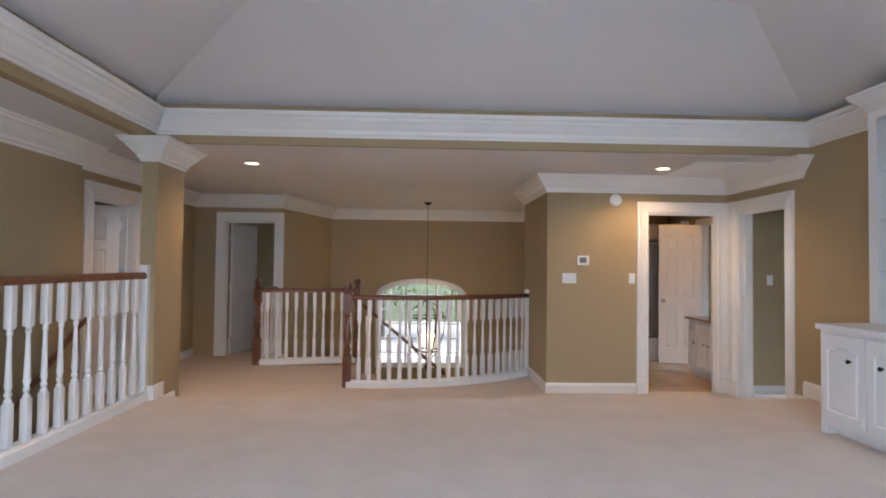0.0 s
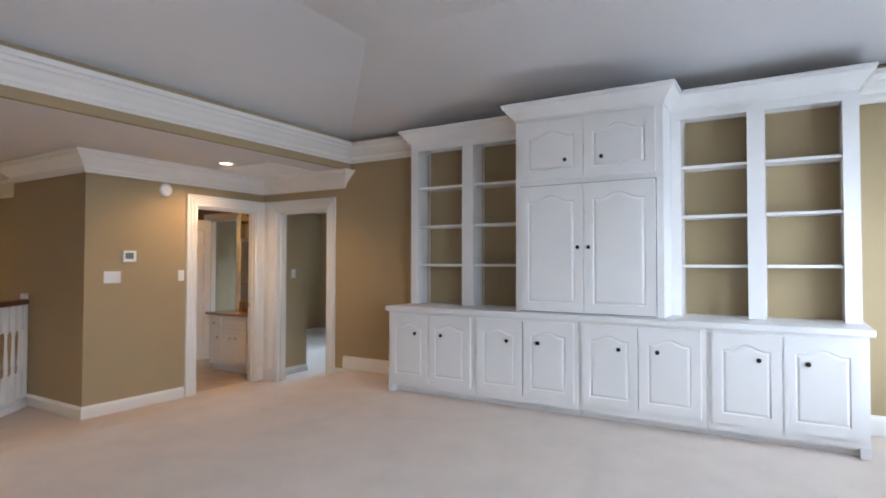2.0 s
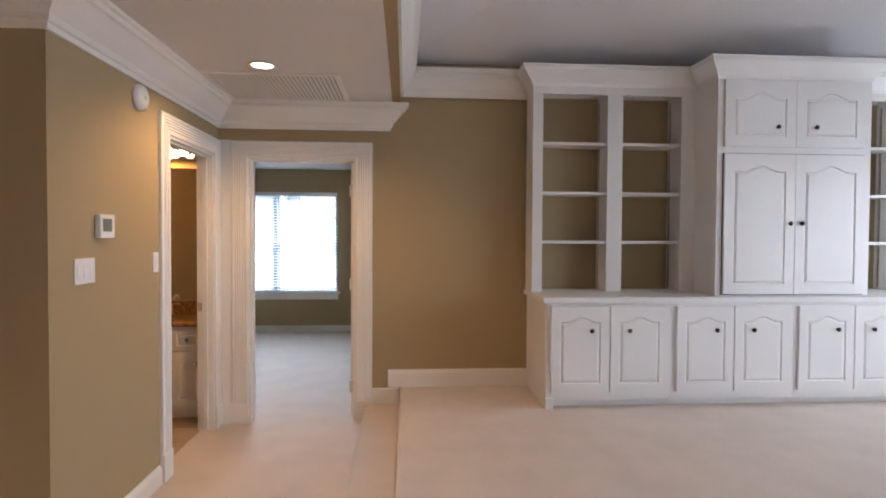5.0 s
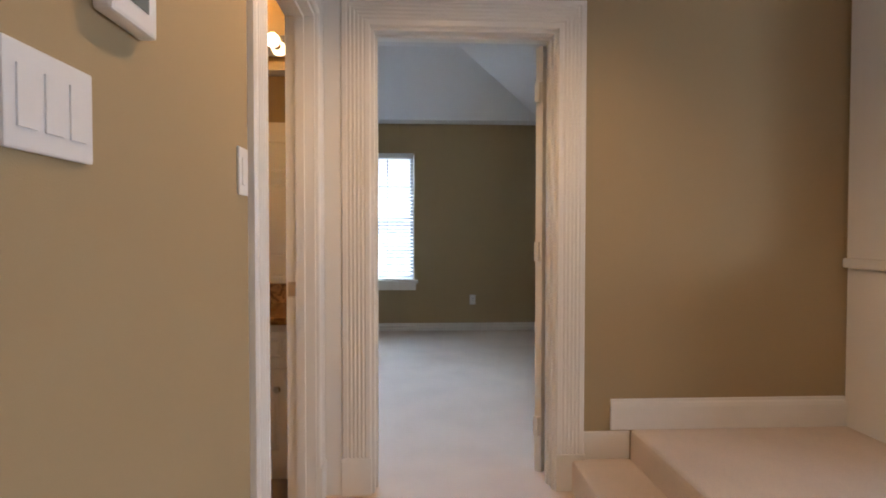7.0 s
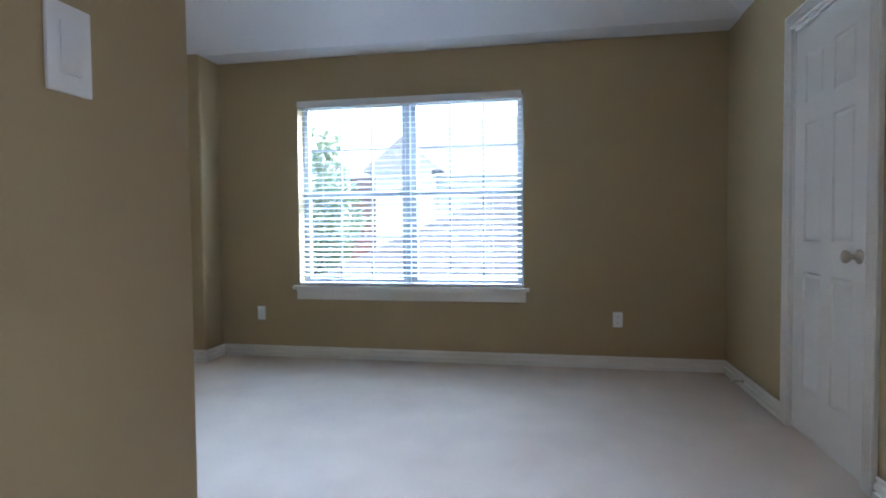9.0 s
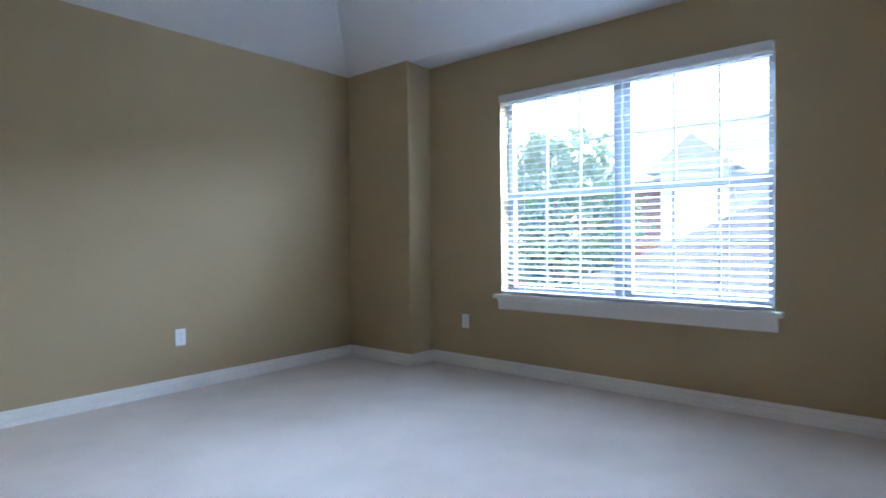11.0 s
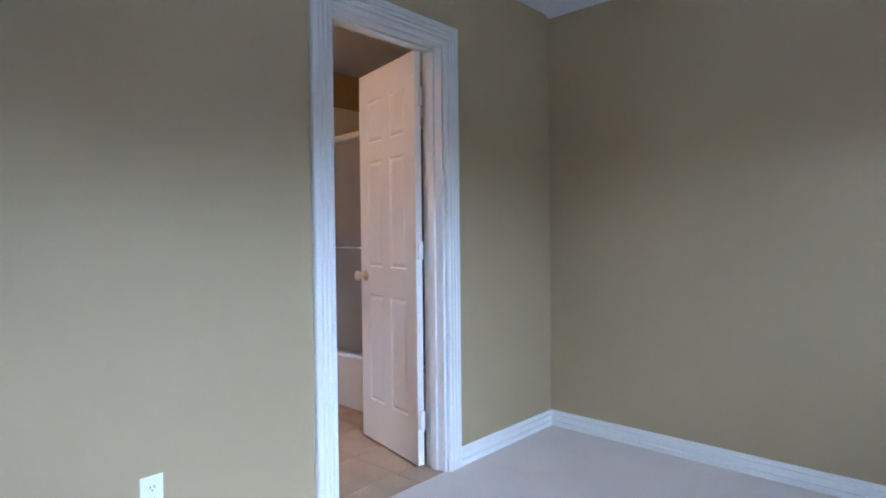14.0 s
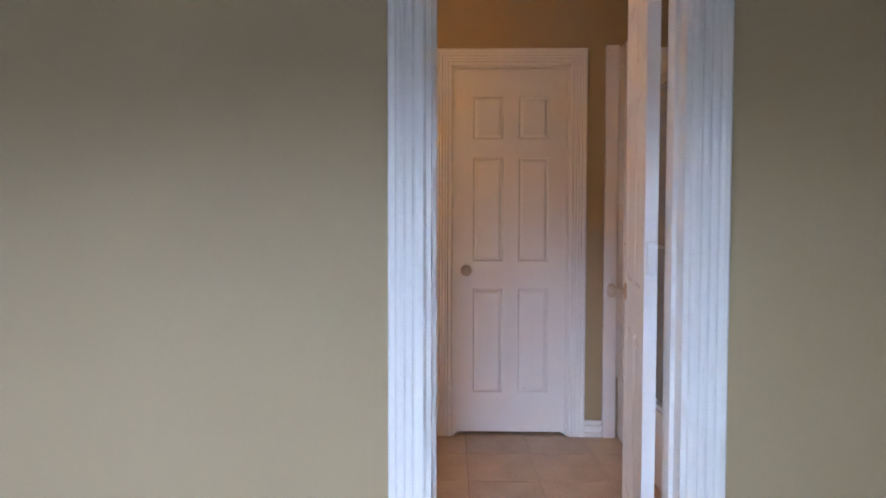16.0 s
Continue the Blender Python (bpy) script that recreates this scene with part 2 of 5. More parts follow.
def sweep(path, profile, up, closed=False, bm=None):
    """Mitred moulding. path: points; profile: (a, b) with a towards up x direction, b along up."""
    bm = bm or bmesh.new()
    up = Vector(up)
    pts = [Vector(p) for p in path]
    n = len(pts)
    rings = []
    for i, p in enumerate(pts):
        din = (p - pts[i - 1]).normalized() if (i or closed) else None
        dout = (pts[(i + 1) % n] - p).normalized() if (i < n - 1 or closed) else None
        din, dout = din or dout, dout or din
        s1, s2 = up.cross(din), up.cross(dout)
        side = (s1 + s2).normalized()
        side /= max(0.3, side.dot(s1))
        rings.append([bm.verts.new(p + side * a + up * b) for a, b in profile])
    k = len(profile)
    span = n if closed else n - 1
    for i in range(span):
        A, B = rings[i], rings[(i + 1) % n]
        for j in range(k):
            bm.faces.new((A[j], A[(j + 1) % k], B[(j + 1) % k], B[j]))
    if not closed:
        bm.faces.new(rings[0])
        bm.faces.new(list(reversed(rings[-1])))
    return bm


def tube(path, r, seg=8, bm=None):
    bm = bm or bmesh.new()
    pts = [Vector(p) for p in path]
    rings = []
    for i, p in enumerate(pts):
        d = (pts[min(i + 1, len(pts) - 1)] - pts[max(i - 1, 0)]).normalized()
        a = d.orthogonal().normalized() if abs(d.z) > 0.99 else d.cross(Vector((0, 0, 1))).normalized()
        b = d.cross(a)
        rr = r[i] if isinstance(r, (list, tuple)) else r
        rings.append([bm.verts.new(p + (a * math.cos(2 * math.pi * k / seg) + b * math.sin(2 * math.pi * k / seg)) * rr) for k in range(seg)])
    for A, B in zip(rings, rings[1:]):
        for k in range(seg):
            bm.faces.new((A[k], A[(k + 1) % seg], B[(k + 1) % seg], B[k]))
    bm.faces.new(rings[0])
    bm.faces.new(rings[-1])
    return bm


def basis(o, u, v):
    """Local x along u, y along v, z outwards."""
    u, v = Vector(u), Vector(v)
    w = u.cross(v)
    return Matrix(((u.x, v.x, w.x, o[0]), (u.y, v.y, w.y, o[1]), (u.z, v.z, w.z, o[2]), (0, 0, 0, 1)))


def inset(poly, d):
    out = []
    n = len(poly)
    for i in range(n):
        p, a, b = Vector(poly[i]), Vector(poly[i - 1]), Vector(poly[(i + 1) % n])
        n1 = Vector((-(p - a).y, (p - a).x)).normalized()
        n2 = Vector((-(b - p).y, (b - p).x)).normalized()
        s = (n1 + n2).normalized()
        out.append(tuple(p + s * d / max(0.4, s.dot(n1))))
    return out


def rect(x0, y0, x1, y1):
    return [(x0, y0), (x1, y0), (x1, y1), (x0, y1)]


def arched(x0, y0, x1, y1, rise):
    """A panel outline with a cathedral arch on its top edge."""
    w = x1 - x0
    pts = [(x0, y0), (x1, y0), (x1, y1)]
    for k in range(11):
        f = 0.86 - 0.72 * k / 10
        pts.append((x0 + w * f, y1 + rise * (0.5 - 0.5 * math.cos(2 * math.pi * (f - 0.14) / 0.72)) ** 0.8))
    pts.append((x0, y1))
    return pts


def relief_slab(w, h, t, holes, depth=0.008, both=False):
    """A slab with sunk fields, its front at z = t. Local x across, y up, z out."""
    bm = bmesh.new()
    sides = [(t, -1)] + ([(0.0, 1)] if both else [])
    outer = []
    for z, sgn in sides:
        edges = []
        ring = [bm.verts.new((x, y, z)) for x, y in rect(0, 0, w, h)]
        outer.append(ring)
        edges += [bm.edges.new((ring[i], ring[(i + 1) % 4])) for i in range(4)]
        for hole in holes:
            a = [bm.verts.new((x, y, z)) for x, y in hole]
            edges += [bm.edges.new((a[i], a[(i + 1) % len(a)])) for i in range(len(a))]
            b = [bm.verts.new((x, y, z + sgn * depth)) for x, y in inset(hole, 0.007)]
            for i in range(len(a)):
                bm.faces.new((a[i], a[(i + 1) % len(a)], b[(i + 1) % len(a)], b[i]))
            bm.faces.new(b)
        bmesh.ops.triangle_fill(bm, edges=edges, use_beauty=True)
    if both:
        back = outer[1]
    else:
        back = [bm.verts.new((x, y, 0)) for x, y in rect(0, 0, w, h)]
        bm.faces.new(back)
    for i in range(4):
        bm.faces.new((outer[0][i], outer[0][(i + 1) % 4], back[(i + 1) % 4], back[i]))
    return bm


def raised(hole, z, sgn=1, rise=0.007, slope=0.026):
    """The raised centre of a sunk field."""
    bm = bmesh.new()
    a = [bm.verts.new((x, y, z)) for x, y in inset(hole, 0.0085)]
    b = [bm.verts.new((x, y, z + sgn * rise)) for x, y in inset(hole, slope)]
    for i in range(len(a)):
        bm.faces.new((a[i], a[(i + 1) % len(a)], b[(i + 1) % len(a)], b[i]))
    bm.faces.new(b)
    bm.faces.new(a)
    return bm


def knob_mesh(r=0.016, length=0.026):
    return lathe([(r * 0.55, 0), (r * 0.5, 0.004), (r * 0.38, 0.010), (r * 0.6, 0.014), (r, 0.018), (r, 0.022), (r * 0.7, length)], 12)


KNOB = mesh_of("knob", knob_mesh(), DARK, smooth=True)
CRYSTAL_KNOB = mesh_of("knob", knob_mesh(0.017, 0.03), CHROME, smooth=False)
DOOR_KNOB = mesh_of("door_knob", lathe([(0.031, 0), (0.031, 0.005), (0.014, 0.009), (0.011, 0.03), (0.02, 0.038), (0.028, 0.05), (0.027, 0.06), (0.015, 0.067)], 18), NICKEL, smooth=True)
HINGE_PLATE = mesh_of("hinge_plate", block(-0.001, 0.021, 0, 0.09, 0, 0.026, bevel=0.002), WHITE)
HINGE = mesh_of("hinge", lathe([(0.007, 0), (0.007, 0.028), (0.006, 0.0285), (0.006, 0.03), (0.007, 0.0305), (0.007, 0.06), (0.006, 0.0605), (0.006, 0.062), (0.007, 0.0625), (0.007, 0.09)], 8, block(-0.03, 0.0, -0.0015, 0.0015, 0, 0.09)), WHITE)

# ---------------- large structure ----------------
U = 0.27      # floor of the raised room
HC = 2.47     # hall ceiling
LOW = -2.85   # floor of the storey below
EX = 3.46     # east wall of the raised room and hall
NY = 6.16     # hall wall with the bathroom door
BW, BE, BN, BS = 4.20, 7.725, 9.04, 4.30   # bedroom
WS, WN = 5.755, 7.595   # bedroom window


def wall(name, o, u, w, z0, z1, t, holes=(), material=None):
    """A wall from o along u, its face at the left hand of u x z. holes: outlines in (along, height)."""
    bm = bmesh.new()
    uu = Vector(u)
    out = uu.cross(Vector((0, 0, 1)))
    loops = [rect(0, z0, w, z1)] + list(holes)
    sides = []
    for d in (0.0, -t):
        edges, rings = [], []
        for lp in loops:
            ring = [bm.verts.new(Vector((o[0], o[1], 0)) + uu * a + Vector((0, 0, b)) + out * d) for a, b in lp]
            rings.append(ring)
            edges += [bm.edges.new((ring[i], ring[(i + 1) % len(ring)])) for i in range(len(ring))]
        bmesh.ops.triangle_fill(bm, edges=edges, use_beauty=True)
        sides.append(rings)
    for A, B in zip(*sides):
        for i in range(len(A)):
            bm.faces.new((A[i], A[(i + 1) % len(A)], B[(i + 1) % len(A)], B[i]))
    return structure(name, bm, material or WALL)


def door_hole(a, b, top=2.05):
    return [(a, -0.02), (b, -0.02), (b, top), (a, top)]


W, E_, N_, S_ = (-1, 0, 0), (1, 0, 0), (0, 1, 0), (0, -1, 0)
# floors
structure("floor_raised_room", block(-2.50, EX, -0.75, 4.77, 0.0, U, bevel=0.02), CARPET)
structure("floor_step", block(-2.31, EX, 4.765, 5.04, -0.05, 0.14, bevel=0.02), CARPET)
structure("floor_hall", block(-3.6, EX + 0.07, 4.85, 6.34, -0.3, 0), CARPET)
structure("floor_landing", blocks((-3.6, -0.97, 6.34, 7.85, -0.3, 0), (-3.6, -2.3, 7.85, 8.66, -0.3, 0)), CARPET)
structure("floor_west_room", block(-4.6, -2.2, 8.66, 12.1, -0.3, -0.002), CARPET)
structure("floor_west_closet", block(-5.2, -3.55, 4.5, 6.6, -0.3, -0.004), CARPET)
structure("floor_bedroom", blocks((BW, BE + 0.3, 4.0, BN + 0.2, -0.3, 0), (EX + 0.07, BW, 4.0, 6.17, -0.3, 0)), CARPET)
structure("floor_foyer", block(-4.6, 3.3, 1.0, 10.7, LOW - 0.2, LOW), TILE)


def circle_through(a, b, c):
    ax, ay, bx, by, cx, cy = *a, *b, *c
    d = 2 * (ax * (by - cy) + bx * (cy - ay) + cx * (ay - by))
    ux = ((ax * ax + ay * ay) * (by - cy) + (bx * bx + by * by) * (cy - ay) + (cx * cx + cy * cy) * (ay - by)) / d
    uy = ((ax * ax + ay * ay) * (cx - bx) + (bx * bx + by * by) * (ax - cx) + (cx * cx + cy * cy) * (bx - ax)) / d
    return ux, uy, math.hypot(ax - ux, ay - uy)


def arc(a, b, c, n):
    ux, uy, r = circle_through(a, b, c)
    t0, t1 = math.atan2(a[1] - uy, a[0] - ux), math.atan2(c[1] - uy, c[0] - ux)
    return [(ux + r * math.cos(t0 + (t1 - t0) * k / n), uy + r * math.sin(t0 + (t1 - t0) * k / n)) for k in range(n + 1)]


CURVE = arc((-0.92, 6.42), (0.28, 6.55), (1.36, 7.26), 24)
bm = bmesh.new()
tops = [bm.verts.new((x, y + 0.03, 0)) for x, y in CURVE]
lows = [bm.verts.new((x, y + 0.03, -0.3)) for x, y in CURVE]
base = [bm.verts.new((x, 6.34, 0)) for x, y in CURVE]
for k in range(24):
    bm.faces.new((base[k], base[k + 1], tops[k + 1], tops[k]))
    bm.faces.new((tops[k], tops[k + 1], lows[k + 1], lows[k]))
structure("floor_gallery", bm, CARPET)

# east wall of the raised room and hall, with the bedroom door
wall("wall_east", (EX, 6.3), S_, 7.2, -0.05, 2.86, 0.14, [door_hole(6.3 - 5.935, 6.3 - 5.112, 2.055)])
wall("wall_hall_north", (1.36, NY), E_, EX - 1.36, -0.3, 2.6, 0.11, [door_hole(2.518 - 1.36, 3.335 - 1.36, 2.06)])
# south wall with its two windows; the western one is unseen, added for light
SW = [(1.55, 3.05), (-2.05, 0.95)]
wall("wall_south", (EX + 0.1, -0.75), W, 7.0, -0.3, 2.86, 0.16, [[(EX + 0.1 - b, 0.86), (EX + 0.1 - a, 0.86), (EX + 0.1 - a, 2.39), (EX + 0.1 - b, 2.39)] for a, b in SW])
# western walls beyond the stairwell
structure("wall_stairwell_west", block(-3.4, -3.10, -0.9, 4.90, LOW, 2.6), WALL)
bm = blocks((-3.40, -3.22, 4.90, 5.28, -0.3, 2.6), (-3.40, -3.22, 6.10, 6.6, -0.3, 2.6), (-3.40, -3.22, 5.28, 6.10, 2.05, 2.6))
structure("wall_landing_west", bm, WALL)
structure("wall_west_return", block(-3.75, -3.22, 6.6, 6.72, -0.3, 2.6), WALL)
structure("wall_hall_west", block(-3.75, -3.55, 6.72, 8.66, -0.3, 2.6), WALL)
bm = blocks((-3.6, -3.09, 8.60, 8.72, -0.3, 2.6), (-2.33, -2.24, 8.60, 8.72, -0.3, 2.6), (-3.09, -2.33, 8.60, 8.72, 2.07, 2.6))
structure("wall_west_room_door", bm, WALL)
bm = bmesh.new()
q = [(-2.24, 8.60), (-1.78, 10.62), (-1.9, 10.72), (-2.36, 8.72)]
a = [bm.verts.new((*p, LOW)) for p in q]
b = [bm.verts.new((*p, 2.6)) for p in q]
for i in range(4):
    bm.faces.new((a[i], a[(i + 1) % 4], b[(i + 1) % 4], b[i]))
structure("wall_foyer_slanted", bm, WALL)
AW = [(-0.93, -0.52), (0.80, -0.52)] + [(-0.065 + 0.865 * math.cos(math.pi * k / 16), 0.84 + 0.33 * math.sin(math.pi * k / 16)) for k in range(17)]
wall("wall_foyer_north", (-4.7, 10.6), E_, 7.4, LOW, 2.6, 0.18, [[(x + 4.7, z) for x, z in AW]])
structure("wall_foyer_east", block(1.36, 1.48, NY + 0.11, 7.6, LOW, 2.6), WALL)
structure("wall_foyer_return", block(1.48, 2.0, 7.48, 7.6, LOW, 2.6), WALL)
structure("wall_foyer_inner", block(1.95, 2.07, 7.6, 10.6, LOW, 2.6), WALL)
structure("wall_stairwell_east", block(-2.50, -2.38, -0.75, 4.86, LOW, 0.0), WALL)
structure("wall_column", block(-2.44, -2.31, 4.62, 5.15, -0.1, HC), WALL)
structure("wall_below_hall", block(-2.31, 1.4, 6.1, 6.2, LOW, -0.3), WALL)
# shell round the western room and closet
structure("wall_west_room", blocks((-4.7, -4.55, 8.6, 12.1, -0.3, 2.6), (-2.36, -2.24, 8.8, 10.5, -0.3, 2.6)), WALL)
wall("wall_west_room_north", (-4.7, 11.7), E_, 2.8, -0.3, 2.6, 0.15, [[(1.15, 0.8), (1.85, 0.8), (1.85, 2.1), (1.15, 2.1)]])
structure("wall_west_closet", blocks((-5.0, -4.9, 4.5, 6.72, -0.3, 2.6), (-5.0, -3.4, 4.5, 4.6, -0.3, 2.6), (-5.0, -3.7, 6.6, 6.72, -0.3, 2.6)), WALL)
# bathroom
BX = 2.46
wall("wall_bath_west", (BX, 6.22), N_, 3.11, -0.05, 2.6, 0.1, [door_hole(7.495 - 6.22, 8.145 - 6.22, 2.07)])
structure("wall_bath_closet", block(2.2, 2.3, 7.3, 8.4, 0, 2.6), WALL)
structure("wall_bath_north", block(2.0, BW, 9.20, 9.33, -0.05, 2.6), WALL)
structure("wall_passage", block(EX + 0.14, BW - 0.12, 6.16, 6.28, -0.05, 3.0), WALL)
structure("floor_bath_base", block(2.0, BW, NY + 0.01, 9.4, -0.3, -0.006), GROUT)
# bedroom
wall("wall_bedroom_west", (BW, 6.16), N_, 9.33 - 6.16, -0.05, 3.0, 0.12, [door_hole(7.425 - 6.16, 8.09 - 6.16, 2.085)])
structure("wall_bedroom_north", block(BW - 0.12, BE + 0.15, BN, BN + 0.14, -0.05, 3.0), WALL)
wall("wall_bedroom_east", (BE, 9.3), S_, 5.2, -0.3, 3.0, 0.16, [[(9.3 - WN, 0.60), (9.3 - WS, 0.60), (9.3 - WS, 2.11), (9.3 - WN, 2.11)]])
structure("wall_bedroom_jog", block(7.455, BE, 8.30, BN, -0.05, 3.0, bevel=0.02), WALL)
wall("wall_bedroom_south", (BE + 0.1, BS), W, BE - EX - 0.03, -0.05, 3.0, 0.12, [door_hole(BE + 0.1 - 6.59, BE + 0.1 - 5.85, 2.08)])
structure("wall_closet_back", block(5.5, 6.9, 3.6, 3.7, -0.05, 2.6), WALL)


def tray(name, x0, x1, y0, y1, z0, d, z1):
    """A ceiling that slopes up from all four walls to a flat middle."""
    bm = bmesh.new()
    a = [bm.verts.new((x, y, z0)) for x, y in rect(x0, y0, x1, y1)]
    b = [bm.verts.new((x, y, z1)) for x, y in rect(x0 + d, y0 + d, x1 - d, y1 - d)]
    c = [bm.verts.new((x, y, z1 + 0.12)) for x, y in rect(x0, y0, x1, y1)]
    for i in range(4):
        j = (i + 1) % 4
        bm.faces.new((a[i], a[j], b[j], b[i]))
        bm.faces.new((a[i], a[j], c[j], c[i]))
    bm.faces.new(b)
    bm.faces.new(c)
    return structure(name, bm, CEIL)


tray("ceiling_raised_room", -2.50, EX + 0.02, -0.77, 4.82, 2.80, 1.32, 3.25)
tray("ceiling_bedroom", BW - 0.06, 7.475, BS - 0.02, BN + 0.02, 2.455, 1.03, 2.95)
structure("ceiling_bedroom_edge", blocks((EX + 0.1, BW - 0.06, BS - 0.02, 6.2, 2.455, 2.505), (7.475, BE + 0.05, BS - 0.02, BN + 0.02, 2.455, 2.505)), CEIL)
structure("ceiling_hall", blocks((-5.0, EX, 4.83, 10.7, HC, HC + 0.1), (-3.4, -2.49, -0.9, 4.83, HC, HC + 0.1)), CEIL)
structure("ceiling_west_room", block(-4.7, -2.2, 8.72, 12.0, 2.45, 2.468), CEIL)
structure("ceiling_bath", block(2.0, BW - 0.06, NY + 0.1, 9.4, 2.44, 2.54), CEIL)
structure("beam_north", block(-2.50, EX, 4.77, 4.87, HC + 0.003, 2.86), WALL)
structure("beam_west", block(-2.50, -2.40, -0.75, 4.77, HC + 0.003, 2.86), WALL)
# unseen slab over the whole house, added to keep sky light out
structure("roof", block(-5.2, 8.6, -1.0, 12.2, 3.45, 3.6), SHINGLE)

# mouldings: crown, baseboards
CROWN_UP = [(0, 0), (0.018, 0), (0.022, 0.018), (0.034, 0.03), (0.038, 0.06), (0.06, 0.085), (0.085, 0.125), (0.098, 0.135), (0.10, 0.16), (0.118, 0.17), (0.122, 0.205), (0, 0.205)]
CROWN_HALL = [(0, 0), (0.014, 0), (0.018, 0.022), (0.03, 0.03), (0.036, 0.055), (0.075, 0.095), (0.115, 0.145), (0.13, 0.152), (0.135, 0.172), (0.15, 0.178), (0.155, 0.192), (0, 0.192)]
BASE = [(0, 0), (0.016, 0), (0.016, 0.085), (0.012, 0.098), (0.006, 0.104), (0.004, 0.115), (0, 0.115)]
BASE_BED = [(0, 0), (0.019, 0), (0.019, 0.025), (0.006, 0.028), (0.006, 0.037), (0.016, 0.040), (0.016, 0.062), (0.005, 0.066), (0.005, 0.077), (0.011, 0.081), (0.009, 0.09), (0, 0.09)]
structure("trim_crown_raised_room", sweep([(EX, -0.75, 2.543), (EX, 4.77, 2.543), (-2.40, 4.77, 2.543), (-2.40, -0.75, 2.543)], CROWN_UP, (0, 0, 1), closed=True), WHITE)
CZ = HC - 0.194
structure("trim_crown_hall", sweep([(EX + 0.08, 4.86, CZ), (EX, 4.86, CZ), (EX, NY, CZ), (1.36, NY, CZ), (1.36, 7.6, CZ), (1.95, 7.6, CZ), (1.95, 10.6, CZ), (-1.78, 10.6, CZ), (-2.24, 8.6, CZ), (-3.55, 8.6, CZ), (-3.55, 6.72, CZ), (-3.22, 6.72, CZ), (-3.22, 4.90, CZ), (-3.10, 4.90, CZ), (-3.10, -0.7, CZ)], CROWN_HALL, (0, 0, 1)), WHITE)
structure("trim_crown_column", sweep([(-2.44, 5.15, CZ), (-2.31, 5.15, CZ), (-2.31, 4.62, CZ), (-2.44, 4.62, CZ)], CROWN_HALL, (0, 0, 1), closed=True), WHITE)


def skirting(name, runs, profile, z):
    for run in runs:
        structure(name, sweep([(x, y, z) for x, y in run], profile, (0, 0, 1)), WHITE)


skirting("baseboard_raised_room", [[(EX, 3.76), (EX, 4.86)], [(-2.31, -0.75), (EX, -0.75), (EX, 0.20)]], [(a, b * 1.2) for a, b in BASE], U)
structure("baseboard_step", blocks((EX - 0.016, EX, 4.775, 4.982, 0.14, 0.262), (EX - 0.02, EX - 0.0165, 4.775, 4.982, 0.245, 0.262)), WHITE)
skirting("baseboard_hall", [[(2.384, NY), (1.36, NY), (1.36, 7.215)], [(-3.55, 8.6), (-3.55, 6.72)], [(-3.22, 6.6), (-3.22, 6.245)]], BASE, 0)
structure("baseboard_column", blocks((-2.46, -2.294, 4.604, 4.80, U, U + 0.12), (-2.312, -2.294, 4.80, 5.03, 0.14, 0.26), (-2.312, -2.294, 5.03, 5.166, 0, 0.12), (-2.44, -2.294, 5.15, 5.166, 0, 0.12)), WHITE)
skirting("baseboard_bedroom", [[(6.68, BS), (BE, BS), (BE, 8.30), (7.455, 8.30), (7.455, BN), (BW, BN), (BW, 8.186)], [(BW, 7.33), (BW, 6.16), (EX + 0.145, 6.16)], [(EX + 0.14, BS), (5.76, BS)]], BASE_BED, 0)
skirting("baseboard_bath", [[(BX, 8.335), (BX, 8.237)], [(BX, 7.403), (BX, NY + 0.13)]], BASE_BED, 0)


# door linings and casings
def reeded(w, t, n):
    """Across-width outline of a casing with n grooves."""
    pts = [(0, 0), (0, t * 0.75), (0.006, t)]
    a, b = w * 0.16, w * 0.84
    for k in range(n):
        c = a + (b - a) * (k + 0.5) / n
        g = (b - a) / n * 0.36
        pts += [(c - g, t), (c - g * 0.6, t - 0.004), (c, t - 0.0055), (c + g * 0.6, t - 0.004), (c + g, t)]
    return pts + [(w - 0.006, t), (w, t * 0.75), (w, 0)]


def casing(name, o, u, w, h, out, cw, t=0.022, n=4, legs=True, head_extra=0.0):
    """Casing round an opening that starts at o and runs along u; out is the wall's outward side."""
    u, out, z = Vector(u), Vector(out), Vector((0, 0, 1))
    o = Vector((o[0], o[1], 0))
    prof = reeded(cw, t, n)
    bm = bmesh.new()
    path = [o, o + z * h, o + u * w + z * h, o + u * w]
    flip = out.cross(z).dot(u) > 0
    pr = [(-a, b) for a, b in prof] if flip else prof
    sweep(path, pr, out, bm=bm)
    return structure(name, bm, WHITE)


def lining(name, o, u, w, h, out, depth):
    """Jamb boards and stop inside a wall opening."""
    u, out, z = Vector(u), Vector(out), Vector((0, 0, 1))
    m = basis((o[0], o[1], 0), u, z)
    s = 1 if u.cross(z).dot(out) > 0 else -1
    bm = bmesh.new()
    f, bk = 0.004 * s, -(depth + 0.004) * s
    lo, hi = min(f, bk), max(f, bk)
    mid = (lo + hi) / 2
    for b in ((-0.004, 0.014, 0.0, h, lo, hi), (w - 0.014, w + 0.004, 0.0, h, lo, hi), (0.014, w - 0.014, h - 0.014, h + 0.004, lo, hi),
              (0.014, 0.026, 0, h - 0.014, mid - 0.018, mid + 0.018), (w - 0.026, w - 0.014, 0, h - 0.014, mid - 0.018, mid + 0.018), (0.026, w - 0.026, h - 0.026, h - 0.014, mid - 0.018, mid + 0.018)):
        block(*b, bm=bm, m=m)
    return structure(name, bm, WHITE)


